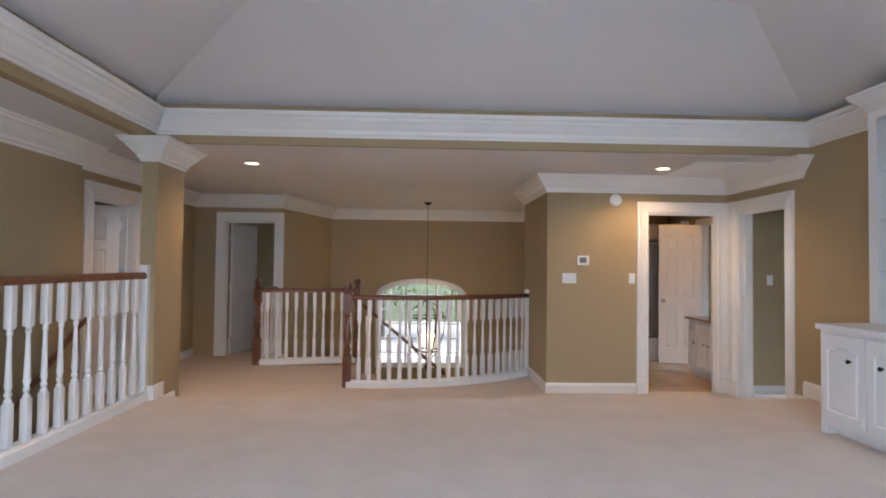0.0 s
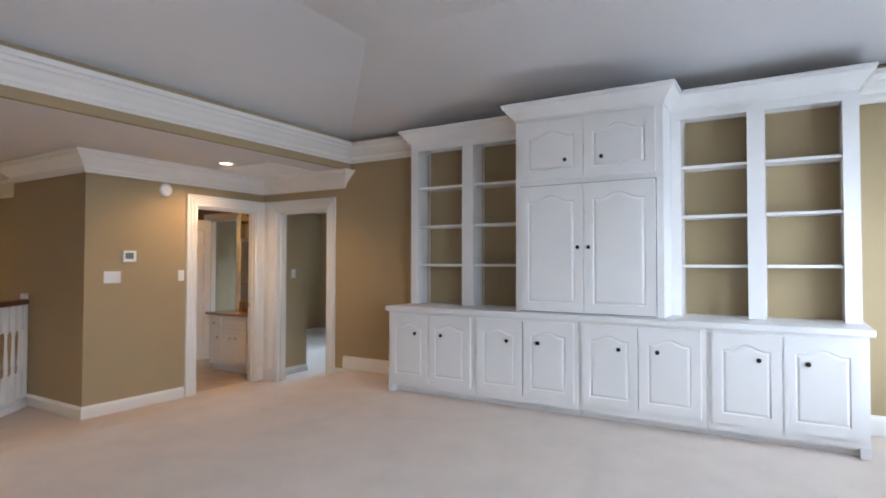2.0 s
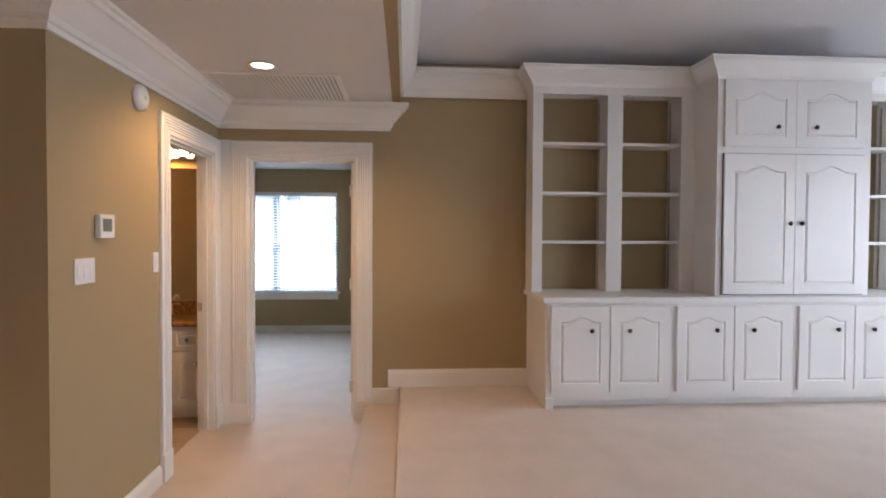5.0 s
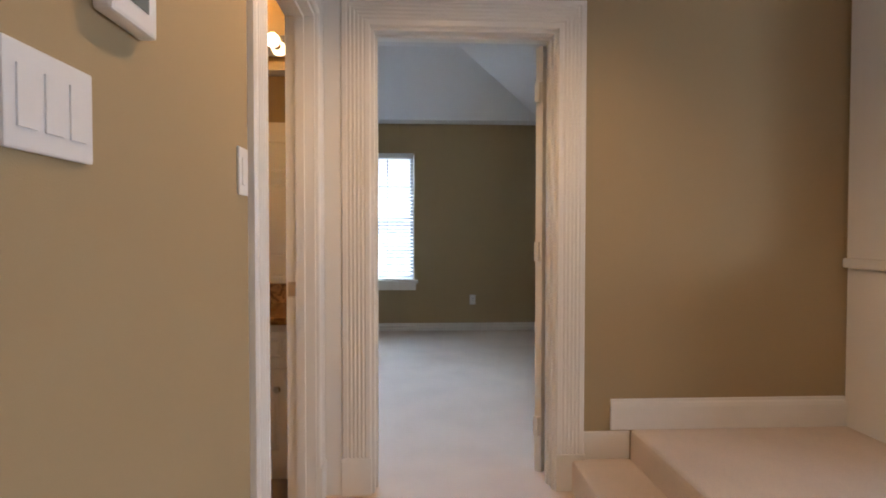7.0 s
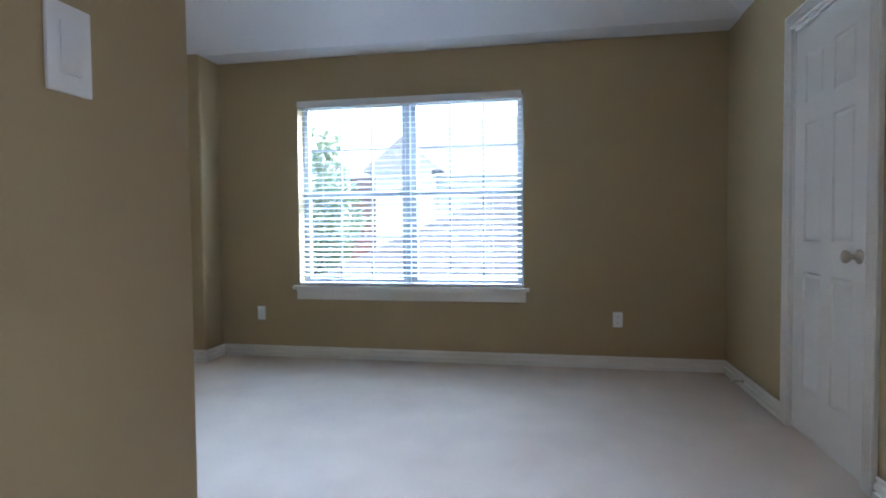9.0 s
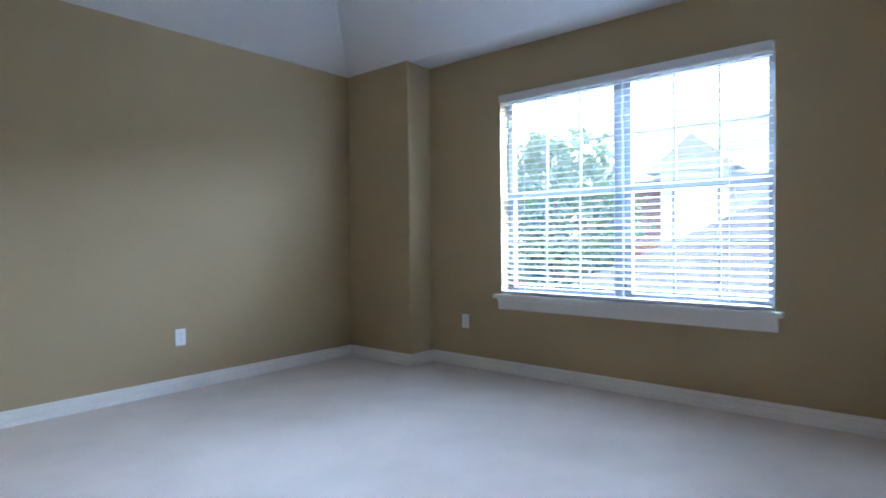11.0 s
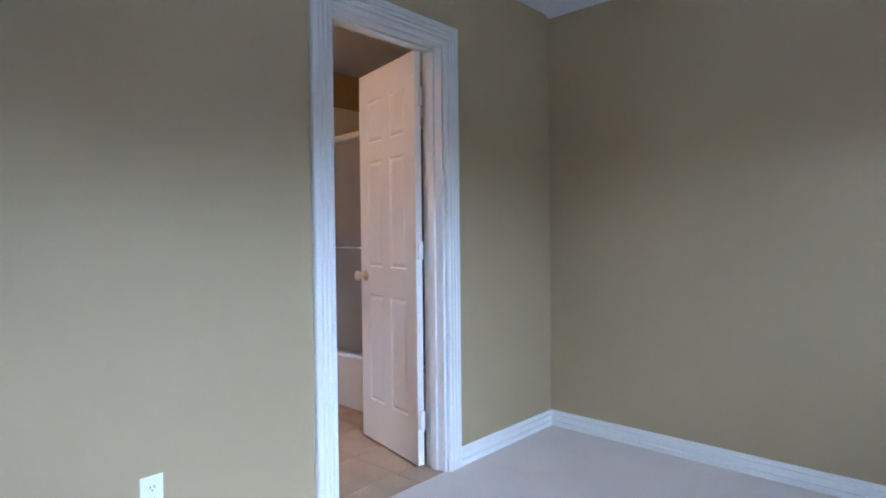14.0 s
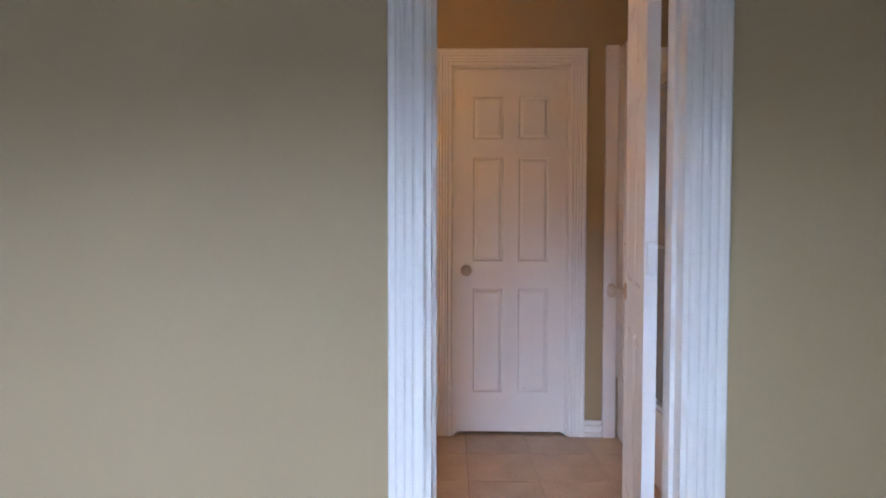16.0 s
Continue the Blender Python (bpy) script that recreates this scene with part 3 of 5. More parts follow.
def plinths(name, o, u, w, out, cw, h=0.165, t=0.028):
    """Plain blocks at the feet of a reeded casing."""
    m = basis((o[0], o[1], 0), u, (0, 0, 1))
    s = 1 if Vector(u).cross(Vector((0, 0, 1))).dot(Vector(out)) > 0 else -1
    bm = bmesh.new()
    for a in (-cw - 0.003, w - 0.001):
        block(a, a + cw + 0.004, 0, h, min(0.001 * s, t * s), max(0.001 * s, t * s), bm=bm, bevel=0.004, m=m)
    structure(name, bm, WHITE)


casing("trim_bedroom_door_hall", (EX, 5.112), N_, 0.823, 2.055, W, 0.128, n=5)
plinths("trim_bedroom_door_plinth", (EX, 5.112), N_, 0.823, W, 0.128)
casing("trim_bedroom_door_inner", (EX + 0.14, 5.112), N_, 0.823, 2.055, E_, 0.085, n=3)
lining("trim_bedroom_jamb", (EX, 5.112), N_, 0.823, 2.055, W, 0.14)
casing("trim_bath_door_hall", (2.518, NY), E_, 0.817, 2.06, S_, 0.124, n=5)
plinths("trim_bath_door_plinth", (2.518, NY), E_, 0.817, S_, 0.124)
structure("trim_corner", block(EX - 0.018, EX - 0.001, 6.0655, NY - 0.024, 0, 2.188), WHITE)
lining("trim_bath_jamb", (2.518, NY), E_, 0.817, 2.06, S_, 0.11)
casing("trim_bath_to_bedroom", (BW, 7.425), N_, 0.665, 2.085, E_, 0.095, 0.024, n=3)
casing("trim_bath_to_bedroom_inner", (BW - 0.12, 7.425), N_, 0.665, 2.085, W, 0.08, n=4)
lining("trim_bath_to_bedroom_jamb", (BW, 7.425), N_, 0.665, 2.085, E_, 0.12)
casing("trim_linen_door", (BX, 7.495), N_, 0.65, 2.07, E_, 0.092, n=4)
lining("trim_linen_jamb", (BX, 7.495), N_, 0.65, 2.07, E_, 0.1)
casing("trim_closet_door", (5.85, BS), E_, 0.74, 2.08, N_, 0.085, n=4)
lining("trim_closet_jamb", (5.85, BS), E_, 0.74, 2.08, N_, 0.12)
casing("trim_west_room_door", (-3.09, 8.60), E_, 0.76, 2.07, S_, 0.135, n=5)
lining("trim_west_room_jamb", (-3.09, 8.60), E_, 0.76, 2.07, S_, 0.12)
casing("trim_landing_door", (-3.22, 5.28), N_, 0.82, 2.05, E_, 0.14, n=5)
lining("trim_landing_jamb", (-3.22, 5.28), N_, 0.82, 2.05, E_, 0.18)

# ---------------- doors ----------------


def six_panels(w, h):
    s, m = 0.16 * w, 0.14 * w
    pw = (w - 2 * s - m) / 2
    rows = [(0.11 * h, 0.40 * h), (0.475 * h, 0.76 * h), (0.81 * h, 0.925 * h)]
    return [rect(x, a, x + pw, b) for x in (s, s + pw + m) for a, b in rows]


def panel_door(name, m, w, h, label, hinge_right, group="", knob=True, knob_material=None):
    """A six-panel door leaf. m: local x across from its left edge, y up, z towards the viewer."""
    t = 0.035
    door = thing(name, m.translation, label, "door", group, "structure" if name.startswith("door_") else "")
    holes = six_panels(w, h)
    bm = relief_slab(w, h, t, holes, both=True)
    leaf = put("leaf", mesh_of("leaf", bm, WHITE), door, m)
    for hole in holes:
        put("panel", mesh_of("panel", raised(hole, t - 0.008), WHITE), leaf, m)
        put("panel", mesh_of("panel", raised(hole, 0.008, -1), WHITE), leaf, m)
    if knob:
        kx = 0.06 if hinge_right else w - 0.06
        for z, rot in ((t, 0), (0, 180)):
            put("door_knob", DOOR_KNOB, door, m @ Matrix.Translation((kx, 0.45 * h, z)) @ pose(0, 0, 0, rot), "brushed nickel round knob")
    hx = w + 0.004 if hinge_right else -0.004
    for f in (0.09, 0.5, 0.87):
        put("hinge", HINGE, door, m @ Matrix.Translation((hx, f * h, t * 0.9)) @ pose(0, 0, 0, -90), "white painted hinge")
        put("hinge_plate", HINGE_PLATE, door, m @ Matrix.Translation((w if hinge_right else -0.02, f * h, 0.004)), "white painted hinge plate")
    return door


def leaf_at(hinge, angle, w, side):
    """Pose of a leaf that turns about hinge; angle: compass of the leaf from x, degrees. side 1: its left edge is the hinge."""
    u = Vector((math.cos(radians(angle)), math.sin(radians(angle)), 0))
    if side > 0:
        return basis((hinge[0], hinge[1], 0.012), u, (0, 0, 1))
    return basis((hinge[0] + u.x * w, hinge[1] + u.y * w, 0.012), -u, (0, 0, 1))


# bathroom door to the bedroom, folded back into the bathroom
panel_door("door_1", leaf_at((BW - 0.118, 8.055), 168, 0.595, -1), 0.595, 2.06, "open white six-panel door between bathroom and bedroom", True)
# closed linen closet door
panel_door("door_2", basis((BX - 0.037, 7.511, 0.022), (0, 1, 0), (0, 0, 1)), 0.618, 2.03, "closed white six-panel linen closet door", True)
# closed bedroom closet door
panel_door("door_3", basis((6.575, BS - 0.035, 0.012), (-1, 0, 0), (0, 0, 1)), 0.71, 2.05, "closed white six-panel bedroom closet door", False)
# bedroom door, swung back against the wall
panel_door("door_4", leaf_at((EX + 0.172, 5.168), -42, 0.79, 1), 0.79, 2.025, "open white bedroom door swung back to the wall", False)
# western doors
panel_door("door_5", leaf_at((-3.05, 8.735), 76, 0.73, 1), 0.73, 2.03, "open white six-panel door of the far bedroom", False)
panel_door("door_6", leaf_at((-3.37, 6.07), -150, 0.78, 1), 0.78, 2.02, "half-open white door beside the back stairs", False)
# hall bathroom door, parked against the western wall of the bathroom
panel_door("door_7", leaf_at((BX + 0.06, NY + 0.135), 88, 0.76, 1), 0.76, 2.03, "open white six-panel bathroom door parked along the wall", False)
bm = block(3.3165, 3.3205, 6.222, 6.266, 0.895, 0.955, bevel=0.001)
solo("strike_plate", bm, NICKEL, "worn nickel strike plate on the bathroom jamb", "strike plate")

# ---------------- windows and blinds ----------------


def window_unit(name, m, w, h, cols=3, rows=2, group=""):
    """A double-hung window. m: local x across, y up, z into the room; the frame stands at z = 0."""
    win = thing(name, m.translation, "double-hung window with divided panes, frame greyed as backlit", "window", group, "structure")
    f = 0.045

    def add(nm, bs, material, z_label=""):
        bm = bmesh.new()
        for b in bs:
            block(*b, bm=bm)
        return put(nm, mesh_of(nm, bm, material), win, m)
    add("window_frame", [(0, f, 0, h, -0.05, 0), (w - f, w, 0, h, -0.05, 0), (f, w - f, 0, f, -0.05, 0), (f, w - f, h - f, h, -0.05, 0), (f, w - f, h / 2 - 0.025, h / 2 + 0.025, -0.05, 0.004)], BACKLIT_FRAME)
    for y0, y1, z in ((f, h / 2 - 0.025, -0.02), (h / 2 + 0.025, h - f, -0.04)):
        for k in range(1, cols):
            x = f + (w - 2 * f) * k / cols
            add("muntin", [(x - 0.008, x + 0.008, y0, y1, z - 0.012, z + 0.006)], BACKLIT_FRAME)
        for k in range(1, rows):
            y = y0 + (y1 - y0) * k / rows
            add("muntin", [(f, w - f, y - 0.008, y + 0.008, z - 0.012, z + 0.005)], BACKLIT_FRAME)
        g = add("pane", [(f, w - f, y0, y1, z - 0.008, z - 0.004)], GLASS)
        g.visible_shadow = False
    return win


def blind(m, w, h, label, pitch=0.042, tilt=8):
    """A slatted blind hanging from y = h down; local z into the room."""
    b = thing("window_blind", m.translation, label, "window blind")
    bm = bmesh.new()
    block(0, w, h - 0.055, h, 0.0, 0.06, bm=bm, bevel=0.004)
    put("valance", mesh_of("valance", bm, SLAT), b, m)
    bm = bmesh.new()
    block(0.005, w - 0.005, -0.001, 0.001, -0.024, 0.024, bm=bm)
    for v in bm.verts:
        v.co.y += 0.003 * (1 - (v.co.z / 0.024) ** 2)
    slat = mesh_of("slat", bm, SLAT)
    n = int((h - 0.09) / pitch)
    for k in range(n):
        put("slat", slat, b, m @ Matrix.Translation((0, h - 0.075 - k * pitch, 0.03)) @ pose(0, 0, 0, tilt + random.uniform(-1.5, 1.5)))
    bm = bmesh.new()
    block(0.003, w - 0.003, 0.004, 0.024, 0.008, 0.052, bm=bm, bevel=0.003)
    put("bottom_rail", mesh_of("bottom_rail", bm, SLAT), b, m)
    for f in (0.12, 0.5, 0.88):
        bm = bmesh.new()
        block(w * f - 0.001, w * f + 0.001, 0.01, h - 0.03, 0.054, 0.056, bm=bm)
        put("ladder_cord", mesh_of("ladder_cord", bm, SLAT), b, m)
    return b


def sill(name, m, w, z0=0.0):
    bm = bmesh.new()
    block(-0.045, w + 0.045, -0.03, 0.0, -0.1, 0.055, bm=bm, bevel=0.006, m=m)
    block(-0.02, w + 0.02, -0.115, -0.03, 0.001, 0.02, bm=bm, bevel=0.005, m=m)
    block(-0.02, w + 0.02, -0.055, -0.03, 0.001, 0.032, bm=bm, bevel=0.005, m=m)
    return structure(name, bm, WHITE)


# bedroom window: two units and a post between them (seen from inside, local x runs south)
mb = basis((BE + 0.10, WN, 0.60), (0, -1, 0), (0, 0, 1))
for k in range(2):
    window_unit("window_1", mb @ Matrix.Translation((0.005 + 0.93 * k, 0.003, 0)), 0.90, 1.504, group="bedroom window pair")
structure("window_1_post", block(BE + 0.06, BE + 0.13, (WS + WN) / 2 - 0.014, (WS + WN) / 2 + 0.014, 0.6, 2.11), BACKLIT_FRAME)
blind(basis((BE + 0.025, WN - 0.01, 0.605), (0, -1, 0), (0, 0, 1)), WN - WS - 0.02, 1.50, "open white slatted blind in the bedroom window")
sill("window_1_sill", basis((BE, WN, 0.60), (0, -1, 0), (0, 0, 1)), WN - WS)
# south windows of the raised room (seen from inside, local x runs west)
for a, b in SW:
    window_unit("window_2", basis((b - 0.005, -0.85, 0.863), (-1, 0, 0), (0, 0, 1)), b - a - 0.01, 1.524, group="south windows")
    blind(basis((b - 0.01, -0.82, 0.865), (-1, 0, 0), (0, 0, 1)), b - a - 0.02, 1.52, "open white slatted blind in the south window", tilt=25)
    sill("window_2_sill", basis((b, -0.75, 0.86), (-1, 0, 0), (0, 0, 1)), b - a)
window_unit("window_3", basis((-3.545, 11.74, 0.803), (1, 0, 0), (0, 0, 1)), 0.69, 1.294)
blind(basis((-3.54, 11.70, 0.81), (1, 0, 0), (0, 0, 1)), 0.68, 1.28, "white slatted blind in the far bedroom window")

# arched foyer window
aw = thing("window_4", (-0.065, 10.6, -0.52), "tall arched white window over the entrance", "window", "", "structure")
part("window_frame", sweep([(x, 10.6, z) for x, z in AW], [(0.0, 0.0), (0.10, 0.0), (0.10, 0.025), (0.085, 0.032), (0.02, 0.032), (0.0, 0.02)], (0, -1, 0), closed=True), WHITE, aw)
part("window_frame", sweep([(x, 10.7, z) for x, z in AW], [(0.0, -0.03), (-0.05, -0.03), (-0.05, 0.03), (0.0, 0.03)], (0, -1, 0), closed=True), WHITE, aw)
for k in range(1, 6):
    x = -0.93 + 1.73 * k / 6
    top = 0.84 + 0.33 * math.sqrt(max(0, 1 - ((x + 0.065) / 0.865) ** 2))
    part("muntin", block(x - (0.02 if k in (2, 4) else 0.009), x + (0.02 if k in (2, 4) else 0.009), 10.68, 10.71, -0.52, top), WHITE, aw)
for z in (-0.25, 0.02, 0.30, 0.57, 0.84):
    part("muntin", block(-0.93, 0.80, 10.682, 10.708, z - 0.009, z + 0.009), WHITE, aw)
pane = part("pane", block(-0.93, 0.80, 10.694, 10.698, -0.52, 1.17), GLASS, aw)
pane.visible_shadow = False

# ---------------- built-in cabinets ----------------
FRONT = 2.825
TALL = 2.895    # front of the media cabinet


def arched_door(parent, y_left, z0, w, h, x, knob_side, knob_h, rise=0.035, label="cathedral panel door"):
    """A cupboard door facing west; y_left is its northern edge."""
    m = basis((x, y_left, z0), (0, -1, 0), (0, 0, 1))
    e = 0.062
    hole = arched(e, e, w - e, h - e - rise - 0.01, rise)
    d = put("door", mesh_of("door", relief_slab(w, h, 0.02, [hole], 0.007), CABINET), parent, m, label)
    put("panel", mesh_of("panel", raised(hole, 0.013, 1, 0.0075, 0.022), CABINET), d, m)
    kx = w - 0.13 if knob_side > 0 else 0.13
    put("knob", KNOB, d, m @ Matrix.Translation((kx, knob_h, 0.02)), "dark bronze knob")
    return d


Y0, Y1 = 0.20, 3.76
UW = (Y1 - Y0) / 4
for k in range(4):
    yb, ya = Y1 - UW * k, Y1 - UW * (k + 1)
    c = thing("base_cabinet", (3.15, (ya + yb) / 2, U), "white base cabinet with two cathedral-arch doors", "cabinet", "built-in base cabinets")
    part("body", blocks((FRONT, EX - 0.004, ya + 0.001, yb - 0.001, U + 0.06, 1.0)), CABINET, c)
    part("toe_kick", blocks((FRONT + 0.075, EX - 0.004, ya + 0.002, yb - 0.002, U, U + 0.06)), CABINET, c)
    if k == 0:
        part("foot", block(FRONT - 0.004, FRONT + 0.07, yb - 0.055, yb - 0.0, U, U + 0.075, bevel=0.004), CABINET, c)
    if k == 3:
        part("foot", block(FRONT - 0.004, FRONT + 0.07, ya, ya + 0.055, U, U + 0.075, bevel=0.004), CABINET, c)
    mid = (ya + yb) / 2
    arched_door(c, mid + 0.412, 0.385, 0.408, 0.595, FRONT, 1, 0.43)
    arched_door(c, mid - 0.004, 0.385, 0.408, 0.595, FRONT, -1, 0.43)
bm = block(FRONT - 0.026, EX - 0.003, Y0 - 0.03, Y1 + 0.025, 1.001, 1.045, bevel=0.008)
solo("worktop", bm, CABINET, "long white painted worktop on the base cabinets", "worktop")

CROWN_CAB = [(0, 0), (0.006, 0), (0.012, 0.02), (0.03, 0.045), (0.06, 0.08), (0.085, 0.105), (0.088, 0.122), (0.095, 0.126), (0.095, 0.14), (0, 0.14)]
SX = 3.205
for name_side, ya, yb, bays in (("north", 2.522, 3.777, ((3.205, 3.70), (2.63, 3.088))), ("south", 0.198, 1.368, ((0.857, 1.30), (0.292, 0.745)))):
    c = thing("bookcase", (3.3, (ya + yb) / 2, 1.045), "empty white built-in bookcase with tan back and two bays", "bookcase", "built-in bookcases")
    cuts = sorted([ya, yb] + [v for bay in bays for v in bay])
    posts = [(cuts[i], cuts[i + 1]) for i in (0, 2, 4)]
    for a, b in posts:
        part("stile", block(SX, SX + 0.022, a, b, 1.046, 2.53, bevel=0.002), CABINET, c)
        part("upright", block(SX + 0.022, EX - 0.02, (a + 0.002), (b - 0.002), 1.046, 2.60), CABINET, c)
    part("header", block(SX, SX + 0.022, ya, yb, 2.53, 2.72, bevel=0.002), CABINET, c)
    part("back", block(EX - 0.02, EX - 0.004, ya + 0.01, yb - 0.01, 1.046, 2.6), WALL, c, "tan painted back panel")
    part("top_board", block(SX + 0.02, EX - 0.02, ya + 0.002, yb - 0.002, 2.60, 2.63), CABINET, c)
    for a, b in bays:
        for yy in (a + 0.001, b - 0.007):
            for xx in (EX - 0.075,):
                part("shelf_standard", block(xx, xx + 0.014, yy, yy + 0.006, 1.06, 2.52), NICKEL, c, "slotted metal shelf standard")
        for z in (2.177, 1.802, 1.431):
            part("shelf", block(SX + 0.026, EX - 0.021, a + 0.001, b - 0.001, z - 0.022, z, bevel=0.002), CABINET, c)
    if name_side == "north":
        path = [(SX, ya, 2.59), (SX, yb, 2.59), (EX - 0.005, yb, 2.59)]
    else:
        path = [(EX - 0.005, ya, 2.59), (SX, ya, 2.59), (SX, yb, 2.59)]
    part("crown", sweep(path, CROWN_CAB, (0, 0, 1)), CABINET, c)

c = thing("media_cabinet", (3.15, 1.945, 1.045), "tall white media cabinet with four cathedral-arch doors", "cabinet")
part("body", blocks((TALL, EX - 0.004, 1.37, 2.52, 1.046, 2.72)), CABINET, c)
part("crown", sweep([(EX - 0.3, 1.37, 2.59), (TALL, 1.37, 2.59), (TALL, 2.52, 2.59), (EX - 0.3, 2.52, 2.59)], CROWN_CAB, (0, 0, 1)), CABINET, c)
# dark sheet paints the shade of the door gaps
part("reveal", block(TALL - 0.003, TALL, 1.418, 2.480, 1.052, 2.062), SLOT, c, "dark sheet for the shade in the gaps round the lower doors")
for y, s in ((2.474, 1), (1.946, -1)):
    w = 0.523
    m = basis((TALL - 0.004, y, 1.058), (0, -1, 0), (0, 0, 1))
    e = 0.07
    for z0, h, kz, dx in ((1.058, 0.998, 0.505, 0.04), (2.108, 0.466, 0.14, 0.14)):
        m = basis((TALL - (0.004 if z0 < 2 else 0.0), y, z0), (0, -1, 0), (0, 0, 1))
        hole = arched(e, e, w - e, h - e - 0.055, 0.045)
        d = put("door", mesh_of("door", relief_slab(w, h, 0.018, [hole], 0.007), CABINET), c, m, "cathedral panel door")
        put("panel", mesh_of("panel", raised(hole, 0.011, 1, 0.0075, 0.024), CABINET), d, m)
        put("knob", KNOB, d, m @ Matrix.Translation((w - dx if s > 0 else dx, kz, 0.018)), "dark bronze knob")

# ---------------- balustrades and stairs ----------------
RAILP = [(-0.03, 0), (0.03, 0), (0.034, 0.012), (0.034, 0.03), (0.026, 0.047), (0.012, 0.055), (-0.012, 0.055), (-0.026, 0.047), (-0.034, 0.03), (-0.034, 0.012)]


def baluster_mesh(h):
    bm = block(-0.023, 0.023, -0.023, 0.023, 0, 0.27 * h, bevel=0.003)
    block(-0.023, 0.023, -0.023, 0.023, 0.73 * h, h, bm=bm, bevel=0.003)
    lathe([(0.020, 0.265 * h), (0.023, 0.285 * h), (0.013, 0.30 * h), (0.022, 0.325 * h), (0.014, 0.345 * h), (0.022, 0.375 * h), (0.020, 0.40 * h), (0.014, 0.60 * h), (0.012, 0.68 * h), (0.019, 0.70 * h), (0.014, 0.715 * h), (0.023, 0.735 * h)], 10, bm)
    return mesh_of("baluster", bm, WHITE)


BAL = baluster_mesh(0.93)


def along(path, step, start):
    out, left = [], start
    for a, b in zip(path, path[1:]):
        a, b = Vector(a), Vector(b)
        L = (b - a).length
        while left <= L:
            d = (b - a) / L
            out.append((a + d * left, math.atan2(d.y, d.x)))
            left += step
        left -= L
    return out


def balustrade(path, z, label, step=0.15, start=0.08, base=0.085):
    r = thing("balustrade", (*path[0], z), label, "balustrade", "stair balustrades")
    top = z + base + 0.93
    part("base_rail", sweep([(x, y, z) for x, y in path], [(-0.05, 0), (0.05, 0), (0.05, base - 0.02), (0.042, base - 0.014), (0.036, base), (-0.036, base), (-0.042, base - 0.014), (-0.05, base - 0.02)], (0, 0, 1)), WHITE, r, "white painted base rail")
    part("handrail", sweep([(x, y, top) for x, y in path], RAILP, (0, 0, 1)), OAK, r, "stained wood handrail")
    for p, ang in along(path, step, start):
        put("baluster", BAL, r, Matrix.Translation((p.x, p.y, z + base)) @ Matrix.Rotation(ang, 4, "Z"))
    return r


NEWEL = mesh_of("newel_post", lathe([(0.040, 0.355), (0.046, 0.375), (0.030, 0.395), (0.042, 0.415), (0.046, 0.44), (0.028, 0.465), (0.030, 0.49), (0.044, 0.53), (0.046, 0.57), (0.036, 0.66), (0.026, 0.76), (0.024, 0.80), (0.040, 0.825), (0.030, 0.845), (0.044, 0.87)], 18,
                lathe([(0.044, 1.075), (0.048, 1.09), (0.022, 1.105), (0.022, 1.115), (0.038, 1.13), (0.047, 1.155), (0.047, 1.175), (0.036, 1.20), (0.012, 1.215)], 18, blocks((-0.048, 0.048, -0.048, 0.048, 0, 0.36), (-0.048, 0.048, -0.048, 0.048, 0.865, 1.08), bevel=0.005))), OAK_POST)
balustrade([(-2.52, -0.70), (-2.385, 4.60)], U, "white turned balustrade with stained rail above the back stairs", start=0.05)
solo("half_newel", block(-2.42, -2.35, 4.565, 4.62, U, U + 1.13, bevel=0.004), WHITE, "white half newel against the column", "newel")
balustrade(CURVE, 0.0, "curved white balustrade with stained rail above the foyer", step=0.118, start=0.14)
solo("half_newel", block(1.315, 1.36, 7.225, 7.295, 0, 1.12, bevel=0.004), WHITE, "white half newel against the foyer wall", "newel")
balustrade([(-2.34, 7.85), (-1.02, 8.12)], 0.0, "short white balustrade with stained rail by the main stairs", step=0.128, start=0.12)
balustrade([(-2.34, 7.85), (-2.30, 8.59)], 0.0, "white balustrade returning to the far wall", step=0.14, start=0.12)
for x, y in ((-0.92, 6.42), (-2.36, 7.85), (-1.0, 8.12)):
    n = new("newel_post", NEWEL)
    n.location = (x, y, 0)
    tagged(n, "turned stained-wood newel with ball finial", "newel", "stained newels")
# main stairs, turning down beside the curved balustrade
st = thing("main_stairs", (-0.9, 7.2, 0), "carpeted stairs going down to the foyer", "stairs", "", "structure")
for k in range(8):
    part("step", block(-0.97 + 0.25 * k, -0.97 + 0.25 * (k + 1) + 0.03, 6.75 + 0.12 * k, 8.15 + 0.05 * k, -0.18 * (k + 1) - 0.12, -0.18 * (k + 1), bevel=0.015), CARPET, st)
rail = thing("stair_rail", (-1.0, 8.2, 0), "sloping stained handrail with white balusters", "handrail")
part("handrail", sweep([(-1.0, 8.20, 0.86), (0.0, 8.32, 0.02), (0.85, 8.52, -0.72)], RAILP, (0, 0, 1)), OAK, rail)
for k in range(11):
    x = -0.86 + 0.155 * k
    put("baluster", BAL, rail, Matrix.Translation((x, 8.2 + 0.13 * (x + 1), -0.15 - 0.86 * (x + 1))))
# back stairs along the western wall
st = thing("back_stairs", (-2.76, 4.5, 0), "carpeted back stairs going down", "stairs", "", "structure")
for k in range(11):
    part("step", block(-3.098, -2.502, 4.86 - 0.25 * (k + 1) - 0.03, 4.86 - 0.25 * k, -0.18 * (k + 1) - 0.25, -0.18 * (k + 1), bevel=0.015), CARPET, st)
rail = thing("wall_handrail", (-3.04, 4.8, 0.85), "stained wood handrail on the stairwell wall", "handrail")
